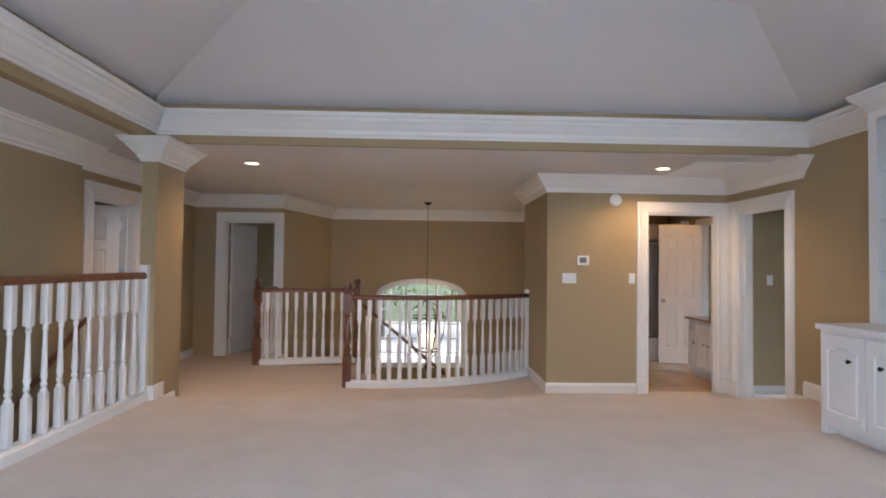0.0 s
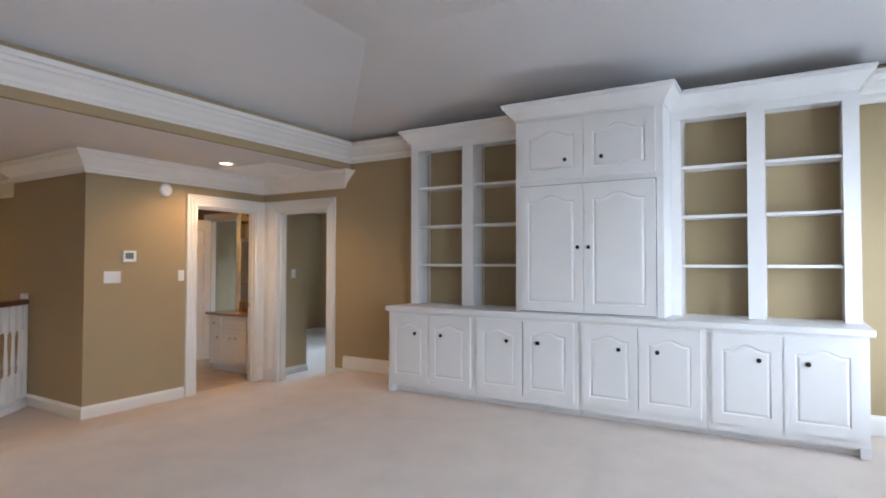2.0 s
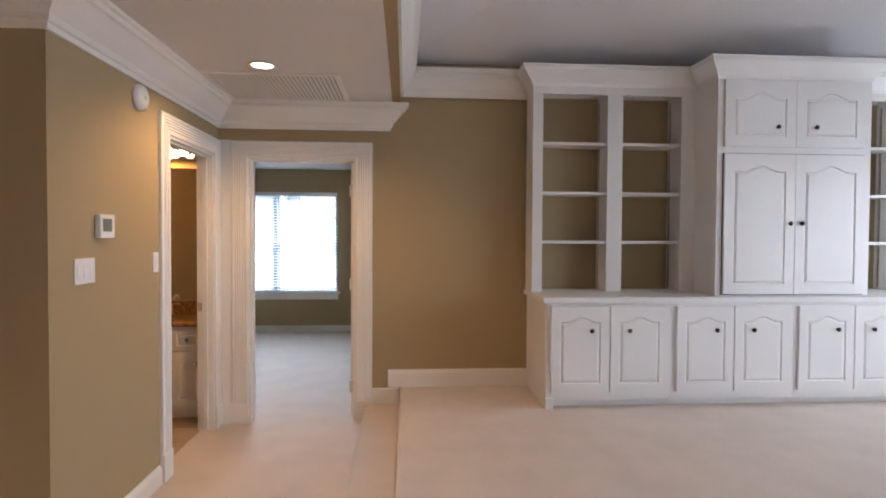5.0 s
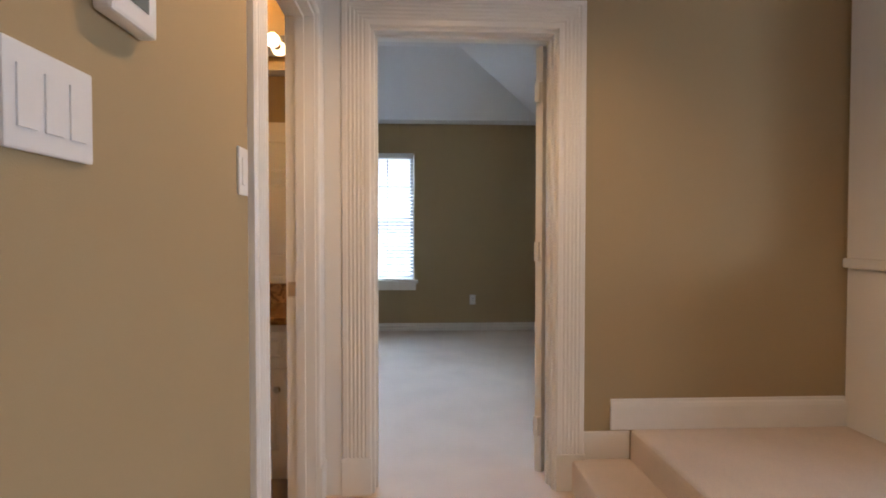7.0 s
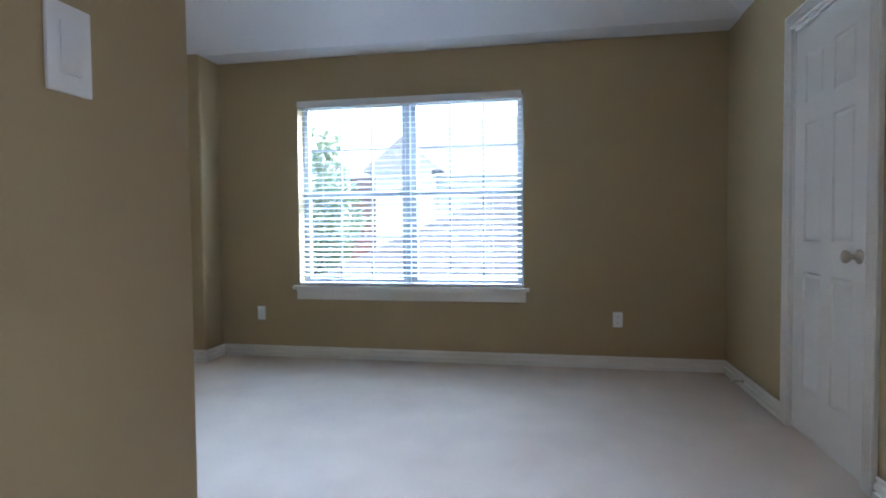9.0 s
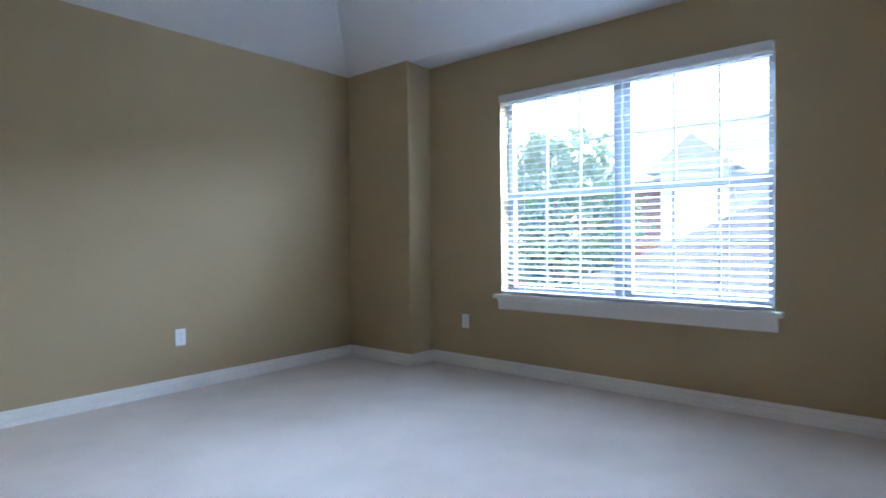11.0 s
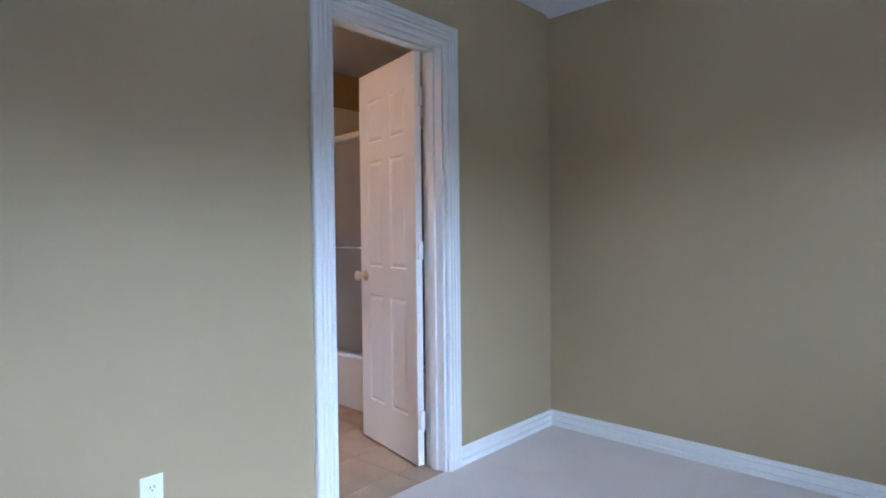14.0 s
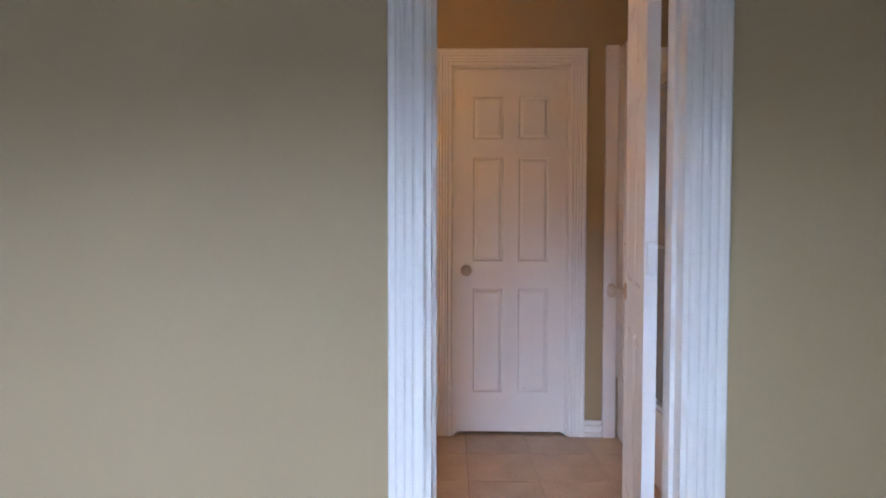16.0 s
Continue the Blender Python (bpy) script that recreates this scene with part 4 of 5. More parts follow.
part("handrail", tube([(-3.04, 4.95, 0.92), (-3.04, 4.80, 0.85), (-3.04, 2.2, -0.90)], 0.024, 10), OAK, rail, smooth=True)
for y in (4.6, 3.5, 2.5):
    z = 0.85 + (y - 4.8) * 0.673
    part("bracket", tube([(-3.10, y, z - 0.06), (-3.05, y, z - 0.06), (-3.04, y, z - 0.02)], 0.007, 6), DARK, rail)

# ---------------- hall fittings ----------------


def can_light(x, y):
    c = thing("recessed_light", (x, y, HC), "lit recessed ceiling light with white ring", "ceiling light", "recessed lights")
    part("trim_ring", lathe([(0.062, HC), (0.085, HC - 0.002), (0.09, HC - 0.006), (0.07, HC - 0.008), (0.062, HC - 0.004)], 28, m=Matrix.Translation((x, y, 0)), close=False), WHITE, c, smooth=True)
    part("lens", lathe([(0.0005, HC - 0.0035), (0.062, HC - 0.003)], 28, m=Matrix.Translation((x, y, 0)), close=False), CAN, c, "glowing warm lens")


can_light(2.445, 5.58)
can_light(-1.85, 5.72)
g = thing("air_return_grille", (2.92, 5.55, HC), "white slatted air return grille in the ceiling", "vent")
part("frame", blocks((2.59, 3.30, 5.145, 5.18, HC - 0.012, HC - 0.001), (2.59, 3.30, 5.96, 5.995, HC - 0.012, HC - 0.001), (2.59, 2.625, 5.18, 5.96, HC - 0.012, HC - 0.001), (3.265, 3.30, 5.18, 5.96, HC - 0.012, HC - 0.001)), WHITE, g)
# no duct above: the sheet's grey carries its shade
part("backing", block(2.63, 3.26, 5.185, 5.955, HC - 0.002, HC - 0.0005), DUCT, g, "grey sheet for the shadowed duct behind the slats")
for k in range(27):
    y = 5.20 + 0.0285 * k
    part("slat", block(2.625, 3.265, -0.0095, 0.0095, -0.0008, 0.0008, m=Matrix.Translation((0, y, HC - 0.008)) @ pose(0, 0, 0, -28)), WHITE, g)

d = thing("smoke_alarm", (2.145, NY, 2.195), "round white alarm on the hall wall", "alarm")
part("body", lathe([(0.070, 0), (0.070, 0.014), (0.062, 0.03), (0.045, 0.038), (0.02, 0.04)], 26, m=basis((2.145, NY - 0.001, 2.195), (1, 0, 0), (0, 0, 1))), PLASTIC, d, smooth=True)
part("button", lathe([(0.014, 0.037), (0.014, 0.044), (0.008, 0.046)], 14, m=basis((2.145, NY - 0.001, 2.195), (1, 0, 0), (0, 0, 1))), WHITE, d, smooth=True)
d = thing("thermostat", (1.77, NY, 1.50), "white wall thermostat with grey display", "thermostat")
part("body", block(1.705, 1.835, NY - 0.028, NY - 0.001, 1.445, 1.555, bevel=0.006), PLASTIC, d)
part("display", block(1.725, 1.805, NY - 0.0295, NY - 0.028, 1.475, 1.535), LCD, d, "grey liquid-crystal display")


def plate(m, gangs, label, toggles=True):
    """A wall plate; local x across, y up, z out of the wall, centred on m."""
    p = thing("light_switch" if toggles else "wall_outlet", m.translation, label, "switch" if toggles else "outlet", "switches" if toggles else "outlets")
    w = 0.07 + 0.045 * (gangs - 1)
    bm = bmesh.new()
    block(-w / 2, w / 2, -0.057, 0.057, 0.0005, 0.007, bm=bm, bevel=0.003)
    put("cover_plate", mesh_of("cover_plate", bm, PLASTIC), p, m)
    for k in range(gangs):
        x = (k - (gangs - 1) / 2) * 0.046
        if toggles:
            bm = bmesh.new()
            block(x - 0.016, x + 0.016, -0.033, 0.033, 0.006, 0.0095, bm=bm, bevel=0.001)
            put("rocker", mesh_of("rocker", bm, PLASTIC), p, m)
        else:
            for y in (-0.02, 0.02):
                bm = lathe([(0.0165, 0.006), (0.0165, 0.0085), (0.015, 0.009)], 16, m=Matrix.Translation((x, y, 0)))
                r = put("receptacle", mesh_of("receptacle", bm, PLASTIC), p, m)
                bm = bmesh.new()
                for sx, sy in ((-0.006, 0.003), (0.006, 0.003)):
                    block(x + sx - 0.0012, x + sx + 0.0012, y + sy - 0.004, y + sy + 0.004, 0.0085, 0.0096, bm=bm)
                block(x - 0.002, x + 0.002, y - 0.010, y - 0.006, 0.0085, 0.0096, bm=bm)
                put("slots", mesh_of("slots", bm, SLOT), r, m)
    return p


def on_wall(x, y, z, u):
    return basis((x, y, z), u, (0, 0, 1))


plate(on_wall(1.615, NY, 1.298, E_), 3, "white triple rocker switch on the hall wall")
plate(on_wall(2.338, NY, 1.303, E_), 1, "white rocker switch beside the bathroom door")
plate(on_wall(3.95, 6.16, 1.30, E_), 1, "white rocker switch inside the bedroom door")
plate(on_wall(5.925, BN, 0.367, E_), 1, "white duplex outlet on the bedroom wall", False)
plate(on_wall(BE, 7.945, 0.362, S_), 1, "white duplex outlet beside the bedroom window", False)
plate(on_wall(BE, 5.056, 0.368, S_), 1, "white duplex outlet beside the bedroom window", False)
plate(on_wall(BW, 6.72, 0.355, N_), 1, "white duplex outlet on the bathroom partition", False)
d = thing("ceiling_alarm", (6.42, 6.18, 2.95), "small white round alarm on the bedroom ceiling", "alarm")
part("body", lathe([(0.065, 2.949), (0.065, 2.93), (0.05, 2.915), (0.02, 2.912)], 20), PLASTIC, d, smooth=True)
d.location = (6.42, 6.18, 2.95)
for ch in d.children:
    ch.matrix_parent_inverse = Matrix.Translation((0, 0, -2.95))

def ceiling_vent(x, y, z, w, d, label, slats):
    """A stamped register on a ceiling."""
    v = thing("ceiling_vent", (x, y, z), label, "vent", "ceiling registers")
    x0, x1, y0, y1 = x - w / 2, x + w / 2, y - d / 2, y + d / 2
    part("frame", blocks((x0, x1, y0, y0 + 0.022, z - 0.008, z - 0.001), (x0, x1, y1 - 0.022, y1, z - 0.008, z - 0.001), (x0, x0 + 0.022, y0 + 0.022, y1 - 0.022, z - 0.008, z - 0.001), (x1 - 0.022, x1, y0 + 0.022, y1 - 0.022, z - 0.008, z - 0.001)), WHITE, v)
    # black sheet instead of an opening, coloured like the shade inside a duct
    part("backing", block(x0 + 0.023, x1 - 0.023, y0 + 0.023, y1 - 0.023, z - 0.0022, z - 0.0008), SLOT, v, "dark sheet for the shaded duct")
    for k in range(slats):
        yy = y0 + 0.03 + (d - 0.06) * (k + 0.5) / slats
        part("slat", block(x0 + 0.022, x1 - 0.022, -0.006, 0.006, -0.0007, 0.0007, m=Matrix.Translation((0, yy, z - 0.007)) @ pose(0, 0, 0, 40)), WHITE, v)
    return v


ceiling_vent(5.95, 6.02, 2.95, 0.20, 0.30, "white slatted air register in the bedroom ceiling", 10)
ceiling_vent(0.16, 9.95, HC, 0.30, 0.15, "white slatted air register over the foyer", 6)
ds = thing("door_stop", (7.29, BS, 0.05), "springy door stop on the bedroom baseboard", "door stop")
part("base", lathe([(0.011, 0.0), (0.011, 0.006), (0.007, 0.009)], 12, m=basis((7.29, BS + 0.016, 0.05), (-1, 0, 0), (0, 0, 1))), NICKEL, ds)
part("spring", tube([(7.29 + 0.006 * math.cos(k * 1.2), BS + 0.022 + 0.0009 * k, 0.05 + 0.006 * math.sin(k * 1.2)) for k in range(66)], 0.0016, 5), NICKEL, ds)
part("tip", lathe([(0.009, 0.0), (0.009, 0.013), (0.006, 0.016)], 12, m=basis((7.29, BS + 0.08, 0.05), (-1, 0, 0), (0, 0, 1))), PLASTIC, ds, "white rubber tip")

# chandelier in the foyer
ch = thing("chandelier", (0.03, 9.2, HC), "dark metal lantern chandelier with lit candle bulbs", "chandelier")
part("canopy", lathe([(0.065, HC - 0.001), (0.065, HC - 0.012), (0.03, HC - 0.04), (0.01, HC - 0.05)], 18, m=Matrix.Translation((0.03, 9.2, 0))), DARK, ch)
bm = bmesh.new()
for k in range(44):
    z = HC - 0.06 - 0.036 * k
    rr = [(0.03 + 0.009 * math.cos(a) * (1 if k % 2 else 0), 9.2 + 0.009 * math.cos(a) * (0 if k % 2 else 1), z + 0.022 * math.sin(a)) for a in [2 * math.pi * j / 8 for j in range(9)]]
    tube(rr, 0.0028, 5, bm)
part("chain", bm, DARK, ch)
for z, r in ((0.57, 0.31), (0.02, 0.20)):
    part("ring", tube([(0.03 + r * math.cos(2 * math.pi * k / 28), 9.2 + r * math.sin(2 * math.pi * k / 28), z) for k in range(29)], 0.012, 6), DARK, ch)
for k in range(6):
    a = 2 * math.pi * k / 6
    cs, sn = math.cos(a), math.sin(a)
    part("arm", tube([(0.03 + r * cs, 9.2 + r * sn, z) for r, z in ((0.01, 0.86), (0.10, 0.80), (0.22, 0.70), (0.31, 0.57), (0.29, 0.35), (0.24, 0.16), (0.20, 0.02), (0.10, -0.10), (0.01, -0.14))], 0.008, 6), DARK, ch)
part("stem", tube([(0.03, 9.2, 0.90), (0.03, 9.2, -0.22)], 0.012, 8), DARK, ch)
part("finial", lathe([(0.006, -0.30), (0.03, -0.27), (0.034, -0.24), (0.01, -0.20)], 12, m=Matrix.Translation((0.03, 9.2, 0))), DARK, ch)
for k in range(4):
    a = 2 * math.pi * k / 4 + 0.4
    x, y = 0.03 + 0.11 * math.cos(a), 9.2 + 0.11 * math.sin(a)
    cd = part("candle", lathe([(0.018, 0.05), (0.018, 0.22)], 12, m=Matrix.Translation((x, y, 0))), PORCELAIN, ch)
    part("bulb", lathe([(0.008, 0.22), (0.018, 0.25), (0.016, 0.28), (0.003, 0.33)], 10, m=Matrix.Translation((x, y, 0))), BULB, cd, "lit candle bulb", smooth=True)

# ---------------- bathroom ----------------
VX = 4.078     # wall behind the vanity
VF = 3.56     # front of the vanity
VT = 0.777     # top of the counter
v = thing("vanity_cabinet", (3.85, 6.83, 0), "white bathroom vanity with raised-panel drawers and crystal knobs", "vanity")
part("body", blocks((VF, VX - 0.002, 6.30, 7.33, 0.09, VT - 0.035)), CABINET, v)
part("toe_kick", blocks((VF + 0.06, VX - 0.002, 6.305, 7.32, 0.0, 0.09)), CABINET, v)
for y, w in ((7.31, 0.235), (7.055, 0.49), (6.545, 0.23)):
    wide = w > 0.4
    m = basis((VF, y, 0.56), (0, -1, 0), (0, 0, 1))
    hole = rect(0.03, 0.028, w - 0.03, 0.122)
    d = put("drawer", mesh_of("drawer", relief_slab(w, 0.15, 0.018, [hole], 0.006), CABINET), v, m)
    put("panel", mesh_of("panel", raised(hole, 0.012, 1, 0.006, 0.02), CABINET), d, m)
    if not wide:
        put("knob", CRYSTAL_KNOB, d, m @ Matrix.Translation((w / 2, 0.075, 0.018)), "chrome and crystal knob")
    for k in range(2 if wide else 1):
        dw = w / 2 - 0.004 if wide else w
        m = basis((VF, y - k * (w / 2 + 0.004), 0.12), (0, -1, 0), (0, 0, 1))
        hole = arched(0.045, 0.045, dw - 0.045, 0.34, 0.03)
        d = put("door", mesh_of("door", relief_slab(dw, 0.42, 0.018, [hole], 0.006), CABINET), v, m)
        put("panel", mesh_of("panel", raised(hole, 0.012, 1, 0.006, 0.022), CABINET), d, m)
        put("knob", CRYSTAL_KNOB, d, m @ Matrix.Translation((0.05 if k else dw - 0.05, 0.33, 0.018)), "chrome and crystal knob")
# counter with an oval basin opening
BXC, BYC, BRX, BRY = 3.77, 6.81, 0.135, 0.185
oval = [(BXC + BRX * math.cos(2 * math.pi * k / 32), BYC + BRY * math.sin(2 * math.pi * k / 32)) for k in range(32)]
bm = bmesh.new()
ring2 = []
for z in (VT, VT - 0.034):
    es = []
    o4 = [bm.verts.new((x, y, z)) for x, y in rect(VF - 0.035, 6.283, VX - 0.002, 7.345)]
    ov = [bm.verts.new((x, y, z)) for x, y in oval]
    es += [bm.edges.new((o4[i], o4[(i + 1) % 4])) for i in range(4)] + [bm.edges.new((ov[i], ov[(i + 1) % 32])) for i in range(32)]
    bmesh.ops.triangle_fill(bm, edges=es, use_beauty=True)
    ring2.append((o4, ov))
for A, B in zip(*ring2):
    for i in range(len(A)):
        bm.faces.new((A[i], A[(i + 1) % len(A)], B[(i + 1) % len(A)], B[i]))
ct = thing("vanity_counter", (3.85, 6.83, VT), "brown speckled granite counter with backsplash", "countertop")
part("slab", bm, GRANITE, ct)
part("edge", tube([(VF - 0.035, 6.284, VT - 0.017), (VF - 0.035, 7.345, VT - 0.017)], 0.0175, 12), GRANITE, ct, smooth=True)
part("backsplash", block(VX - 0.024, VX - 0.002, 6.284, 7.345, VT + 0.001, VT + 0.105, bevel=0.003), GRANITE, ct)
part("side_splash", block(VF, VX - 0.025, 6.284, 6.304, VT + 0.001, VT + 0.10, bevel=0.003), GRANITE, ct)
bm = bmesh.new()
rows = []
for f, z in ((1.04, 0.0), (0.97, -0.03), (0.86, -0.09), (0.6, -0.135), (0.2, -0.15)):
    rows.append([bm.verts.new((BXC + (x - BXC) * f, BYC + (y - BYC) * f, VT - 0.012 + z)) for x, y in oval])
for A, B in zip(rows, rows[1:]):
    for i in range(32):
        bm.faces.new((A[i], A[(i + 1) % 32], B[(i + 1) % 32], B[i]))
bm.faces.new(rows[-1])
solo("sink_basin", bm, PORCELAIN, "oval cream undermount basin in the granite counter", "sink", smooth=True)
f = thing("faucet", (3.975, 6.79, VT), "brushed bronze faucet with two lever handles", "faucet")
part("base_plate", lathe([(0.03, VT), (0.03, VT + 0.006), (0.018, VT + 0.014)], 16, m=Matrix.Translation((3.975, 6.79, 0))), NICKEL, f, smooth=True)
part("spout", tube([(3.975, 6.79, VT + 0.005), (3.970, 6.79, VT + 0.07), (3.95, 6.79, VT + 0.115), (3.905, 6.79, VT + 0.135), (3.855, 6.79, VT + 0.125), (3.835, 6.79, VT + 0.10)], [0.017, 0.016, 0.0155, 0.015, 0.014, 0.015], 12), NICKEL, f, smooth=True)
part("lift_rod", tube([(4.005, 6.79, VT), (4.005, 6.79, VT + 0.15)], 0.004, 6), NICKEL, f)
for y in (6.72, 6.86):
    h = part("handle", lathe([(0.027, VT), (0.026, VT + 0.008), (0.016, VT + 0.02), (0.013, VT + 0.07), (0.018, VT + 0.085), (0.010, VT + 0.098)], 14, m=Matrix.Translation((3.975, y, 0))), NICKEL, f, smooth=True)
    part("lever", tube([(3.975, y, VT + 0.09), (3.965, y + (0.045 if y > 6.79 else -0.045), VT + 0.095), (3.96, y + (0.085 if y > 6.79 else -0.085), VT + 0.092)], [0.008, 0.007, 0.006], 8), NICKEL, h, smooth=True)
mi = thing("wall_mirror", (VX, 6.82, VT + 0.105), "frameless wall mirror above the vanity", "mirror")
part("glass", block(VX - 0.008, VX - 0.001, 6.30, 7.335, VT + 0.108, 2.035), MIRROR, mi)
structure("wall_behind_vanity", block(VX, BW - 0.121, 6.28, 7.34, 0, 2.44), WALL)
lb = thing("vanity_light", (VX, 6.8, 2.15), "bar light with lit round bulbs above the mirror", "wall light")
part("bar", block(VX - 0.03, VX - 0.001, 6.40, 7.20, 2.10, 2.215, bevel=0.006), CHROME, lb)
for k in range(6):
    y = 6.485 + 0.125 * k
    s = part("socket", lathe([(0.024, 0), (0.024, 0.03), (0.018, 0.034)], 14, m=basis((VX - 0.029, y, 2.165), (0, -1, 0), (0, 0, 1))), NICKEL, lb)
    part("bulb", lathe([(0.012, 0.03), (0.026, 0.042), (0.036, 0.062), (0.036, 0.08), (0.024, 0.098), (0.004, 0.104)], 16, m=basis((VX - 0.029, y, 2.165), (0, -1, 0), (0, 0, 1))), BULB, s, "lit round bulb", smooth=True)

# tub with surround and sliding glass doors
tb = thing("bathtub", (3.3, 8.8, 0), "white fibreglass tub with surround", "bathtub")
TX0, TX1, TF = BX + 0.002, BW - 0.122, 8.42
bm = blocks((TX0, TX1, TF, TF + 0.07, 0.0, 0.345), (TX0, TX1, 9.12, 9.198, 0, 0.345), (TX0, TX0 + 0.09, TF + 0.07, 9.12, 0, 0.345), (TX1 - 0.09, TX1, TF + 0.07, 9.12, 0, 0.345), (TX0 + 0.09, TX1 - 0.09, TF + 0.07, 9.12, 0, 0.06), bevel=0.012)
part("tub", bm, FIBER, tb)
for b in ((TX0, TX0 + 0.035, TF - 0.002, 9.17, 0.347, 2.16), (TX1 - 0.035, TX1, TF - 0.002, 9.17, 0.347, 2.16), (TX0, TX1, 9.17, 9.198, 0.347, 2.16)):
    part("surround_panel", block(*b, bevel=0.006), FIBER, tb)
for x in (TX0, TX1 - 0.13):
    part("surround_flange", block(x, x + 0.13, TF - 0.012, TF + 0.01, 0.347, 2.16, bevel=0.004), FIBER, tb)
part("surround_flange", block(TX0, TX0 + 0.03, 8.335, TF - 0.014, 0.0, 2.175, bevel=0.006), FIBER, tb)
sd = thing("shower_door", (3.3, TF + 0.03, 0.345), "sliding obscure-glass shower doors in chrome frame", "shower door")
SX0, SX1 = TX0 + 0.13, TX1 - 0.13
part("top_track", block(SX0, SX1, TF + 0.005, TF + 0.06, 1.81, 1.855, bevel=0.004), CHROME, sd)
part("bottom_track", block(SX0, SX1, TF + 0.005, TF + 0.06, 0.347, 0.375, bevel=0.004), CHROME, sd)
for x in (SX0, SX1 - 0.028):
    part("side_rail", block(x, x + 0.028, TF + 0.005, TF + 0.055, 0.375, 1.81, bevel=0.003), CHROME, sd)
for k, (a, b) in enumerate(((SX0 + 0.03, SX0 + 0.82), (SX1 - 0.82, SX1 - 0.03))):
    yy = TF + 0.018 + 0.022 * k
    g = part("glass_panel", block(a, b, yy, yy + 0.005, 0.385, 1.80), FROST, sd, "obscure grey glass")
    part("panel_frame", blocks((a, a + 0.02, yy - 0.004, yy + 0.009, 0.38, 1.805), (b - 0.02, b, yy - 0.004, yy + 0.009, 0.38, 1.805)), CHROME, g)
    if k == 0:
        part("towel_bar", tube([(a + 0.06, yy - 0.004, 1.09), (a + 0.06, yy - 0.045, 1.09), (b - 0.06, yy - 0.045, 1.09), (b - 0.06, yy - 0.004, 1.09)], 0.009, 8), CHROME, g, smooth=True)
        part("bumper", block(a - 0.008, a + 0.026, yy - 0.02, yy - 0.004, 1.01, 1.05, bevel=0.003), SLOT, g, "black rubber bumper")

# ---------------- outdoors ----------------
bm = bmesh.new()
vs = [bm.verts.new(p) for p in ((-900, -900, LOW - 0.35), (900, -900, LOW - 0.35), (900, 900, LOW - 0.35), (-900, 900, LOW - 0.35))]
bm.faces.new(vs)
structure("ground", bm, GRASS)
# glowing ring added as bright sky all round, far beyond the gardens
SKY_GLOW = glow("sky_glow", (0.84, 0.94, 1.0), 1.5)
SKY_GLOW.cycles.emission_sampling = "NONE"
bm = bmesh.new()
low = [bm.verts.new((240 * math.cos(2 * math.pi * k / 48), 240 * math.sin(2 * math.pi * k / 48), LOW - 0.4)) for k in range(48)]
top = [bm.verts.new((v.co.x, v.co.y, 95)) for v in low]
for k in range(48):
    bm.faces.new((low[k], low[(k + 1) % 48], top[(k + 1) % 48], top[k]))
structure("backdrop", bm, SKY_GLOW)

rng = random.Random(7)


def tree(x, y, height, spread, label):
    t = thing("tree", (x, y, LOW - 0.35), label, "tree", "garden trees")
    z0 = LOW - 0.35
    bm = bmesh.new()
    tube([(x, y, z0), (x + 0.1, y, z0 + height * 0.3), (x + 0.05, y + 0.1, z0 + height * 0.75)], [0.22, 0.16, 0.05], 8, bm)
    tips = []
    for k in range(7):
        a, zz = 2 * math.pi * k / 7 + rng.uniform(-0.3, 0.3), z0 + height * rng.uniform(0.25, 0.6)
        e = (x + spread * 0.75 * math.cos(a), y + spread * 0.75 * math.sin(a), zz + height * 0.22)
        tube([(x + 0.08, y, zz), ((x + e[0]) / 2, (y + e[1]) / 2, zz + height * 0.1), e], [0.09, 0.06, 0.02], 6, bm)
        tips.append(e)
    part("trunk", bm, BARK, t)
    verts, faces = [], []
    for k in range(2600):
        a, b, r = rng.uniform(0, 2 * math.pi), rng.uniform(-0.9, 1), rng.uniform(0.45, 1) ** 0.5
        lump = 0.75 + 0.3 * math.sin(3 * a + 1) * math.cos(4 * b) + 0.15 * math.sin(7 * a)
        if rng.random() < 0.25 and math.sin(5 * a) * math.cos(6 * b) > 0.3:
            continue
        c = Vector((x + spread * lump * r * math.cos(a) * math.sqrt(max(0.05, 1 - b * b)), y + spread * lump * r * math.sin(a) * math.sqrt(max(0.05, 1 - b * b)), z0 + height * 0.62 + height * 0.38 * b * lump))
        q = Euler((rng.uniform(-1, 1), rng.uniform(-1, 1), rng.uniform(0, 6.3))).to_matrix()
        s = rng.uniform(0.12, 0.26)
        i = len(verts)
        for p in ((-s, 0, 0), (0, -s * 0.5, 0.03), (s, 0, 0), (0, s * 0.5, 0.03)):
            verts.append(c + q @ Vector(p))
        faces.append((i, i + 1, i + 2, i + 3))
    me = bpy.data.meshes.new("crown")
    me.from_pydata(verts, [], faces)
    me.materials.append(LEAF)
    put("crown", me, t)
    return t


tree(18.5, 13.0, 7.0, 2.3, "leafy green tree outside the bedroom window")
tree(20.5, 14.2, 7.6, 3.0, "leafy green tree behind the garden")
tree(-2.5, 35.0, 8.5, 3.2, "broad leafy tree beyond the front lawn")
tree(3.6, 38.0, 9.0, 3.6, "broad leafy tree beyond the front lawn")
tree(-8.0, 38.0, 9.0, 3.6, "broad leafy tree beyond the front lawn")

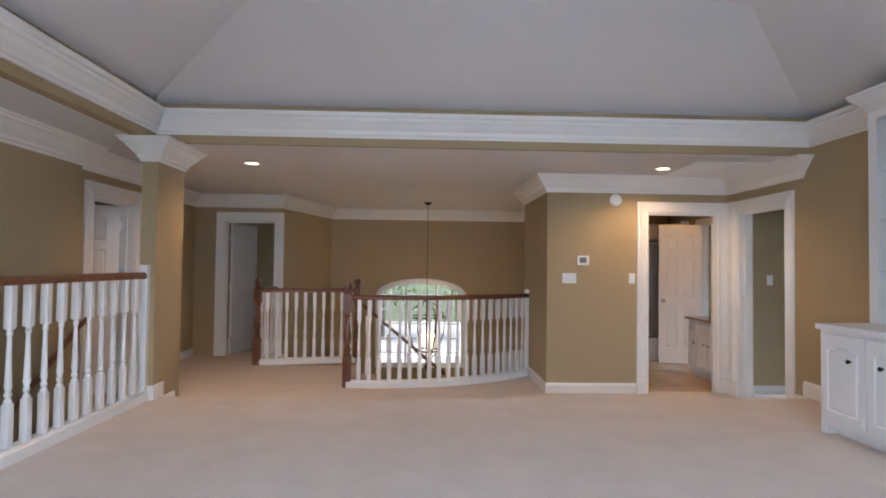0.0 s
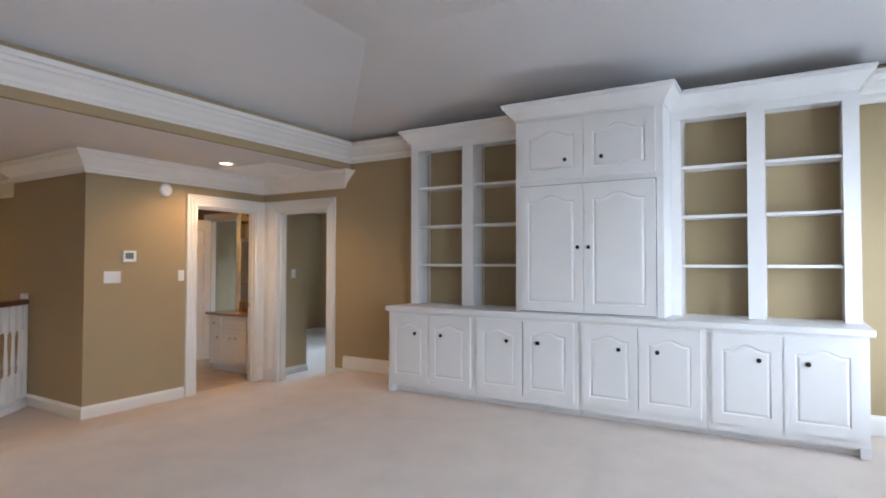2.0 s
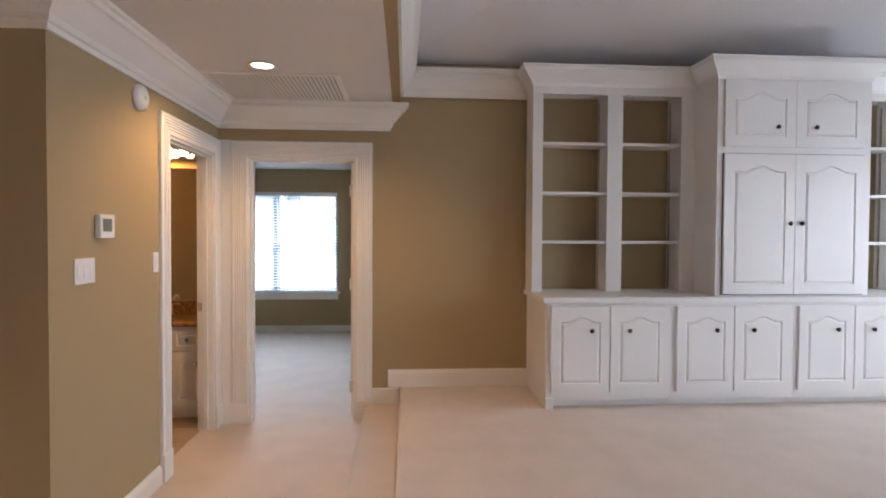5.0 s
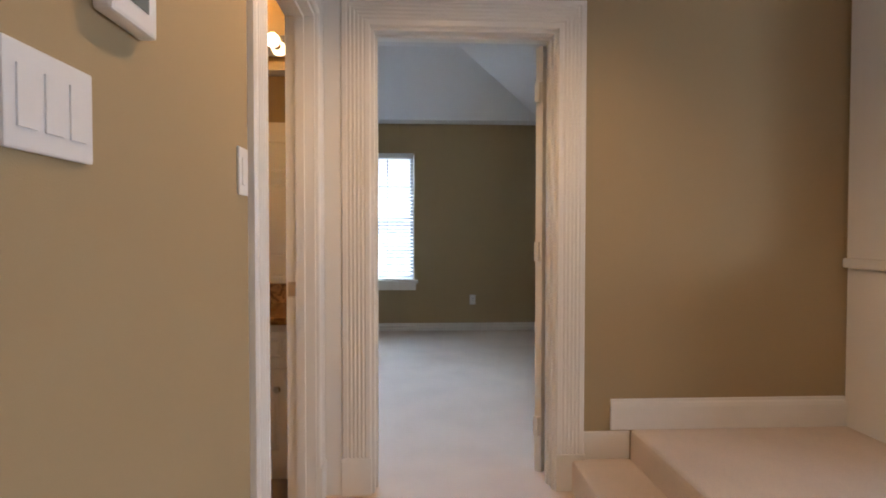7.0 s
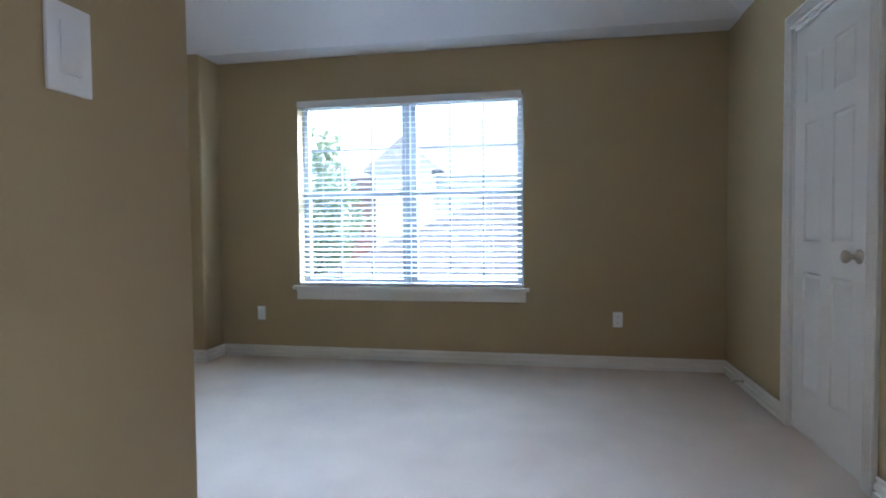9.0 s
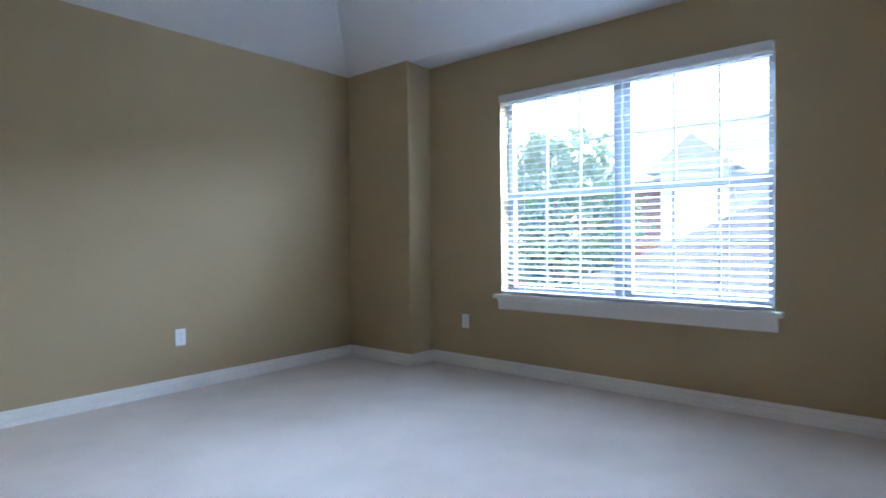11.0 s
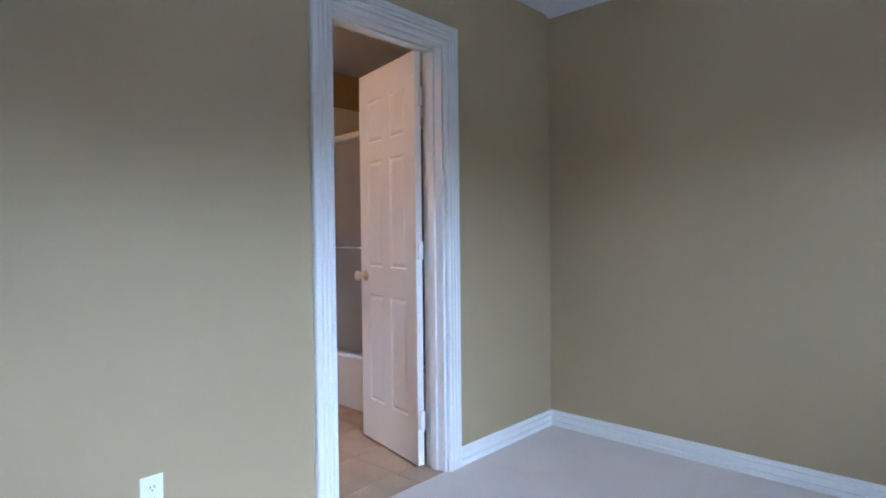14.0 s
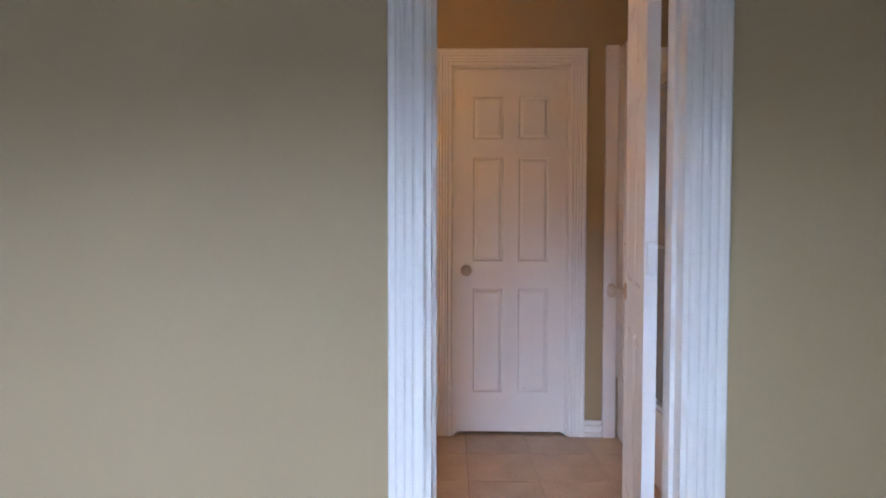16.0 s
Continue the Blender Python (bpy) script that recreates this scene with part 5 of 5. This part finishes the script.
def hip_roof(name, x0, x1, y0, y1, z0, z1, r0, r1, parent, label, material=None):
    """A roof over a rectangle, its ridge from r0 to r1 along y."""
    bm = bmesh.new()
    xm = (x0 + x1) / 2
    a = [bm.verts.new(p) for p in ((x0, y0, z0), (x0, y1, z0), (x1, y1, z0), (x1, y0, z0), (xm, r0, z1), (xm, r1, z1))]
    for q in ((0, 1, 5, 4), (1, 2, 5), (2, 3, 4, 5), (3, 0, 4)):
        bm.faces.new([a[i] for i in q])
    return part(name, bm, material or SHINGLE, parent, label)


g0 = LOW - 0.35
structure("road", block(-40, 40, 17, 46, g0 - 0.1, g0 + 0.03), CONCRETE)
hs = thing("neighbour_house", (29, 8, g0), "white and brick neighbour house with pale shingle roofs", "house")
part("wall", block(24, 34, 0, 11.9, g0, 3.0), STUCCO, hs, "white siding wall")
part("wall", block(23.9, 34, 11.904, 13.0, g0, 3.0), BRICK, hs, "red brick wall")
hip_roof("roof", 23.4, 34.6, -0.6, 13.6, 2.9, 6.0, 4.0, 9.2, hs, "shingle hip roof, paled for strong daylight", PALE_SHINGLE)
part("gable", block(23.2, 24, 9.7, 11.8, g0, 3.2), STUCCO, hs, "white gabled bay")
bm = bmesh.new()
a = [bm.verts.new(p) for p in ((22.9, 9.3, 3.1), (22.9, 12.2, 3.1), (26.5, 12.2, 3.1), (26.5, 9.3, 3.1), (22.9, 10.75, 4.3), (26.5, 10.75, 4.3))]
for q in ((0, 4, 5, 3), (1, 2, 5, 4), (0, 1, 4), (2, 3, 5)):
    bm.faces.new([a[i] for i in q])
part("roof", bm, PALE_SHINGLE, hs, "gable roof, paled for strong daylight")
# low roof just outside the bedroom window
rf = thing("garage", (14.1, 5.7, g0), "grey shingled garage with white walls", "garage")
part("wall", block(12.2, 16, 2.7, 8.8, g0, 0.35), STUCCO, rf)
hip_roof("roof", 11.8, 16.4, 2.3, 9.2, 0.30, 1.75, 4.0, 6.6, rf, "grey shingle roof")

# ---------------- bathroom floor tiles ----------------
T = 0.33
bm = block(-T / 2 + 0.002, T / 2 - 0.002, -T / 2 + 0.002, T / 2 - 0.002, -0.008, 0.0, bevel=0.0015)
tile_mesh = mesh_of("tile", bm, TILE)
tf = thing("floor_bath_tiles", (3.4, 7.3, 0), "tan ceramic floor tiles", "floor", "", "structure")
nx, ny = 6, 8
for i in range(nx):
    for j in range(ny):
        x, y = BX + 0.10 + T * (i + 0.0), 6.25 + T * (j + 0.5)
        x0, x1 = x - T / 2, x + T / 2
        if x0 < 2.30 or y > 8.6 or x1 > BW - 0.02:
            continue
        put("tile", tile_mesh, tf, Matrix.Translation((x, y, 0.001 + rng.uniform(-0.0006, 0.0006))))

# cut tiles in the doorway to the bedroom
xc = BX + 0.10 + T * 4.5
bm = block(0.002, BW - xc - 0.002, -T / 2 + 0.002, T / 2 - 0.002, -0.008, 0.0, bevel=0.0015)
cut_mesh = mesh_of("tile", bm, TILE)
for j in range(3, 6):
    put("tile", cut_mesh, tf, Matrix.Translation((xc, 6.25 + T * (j + 0.5), 0.001)))
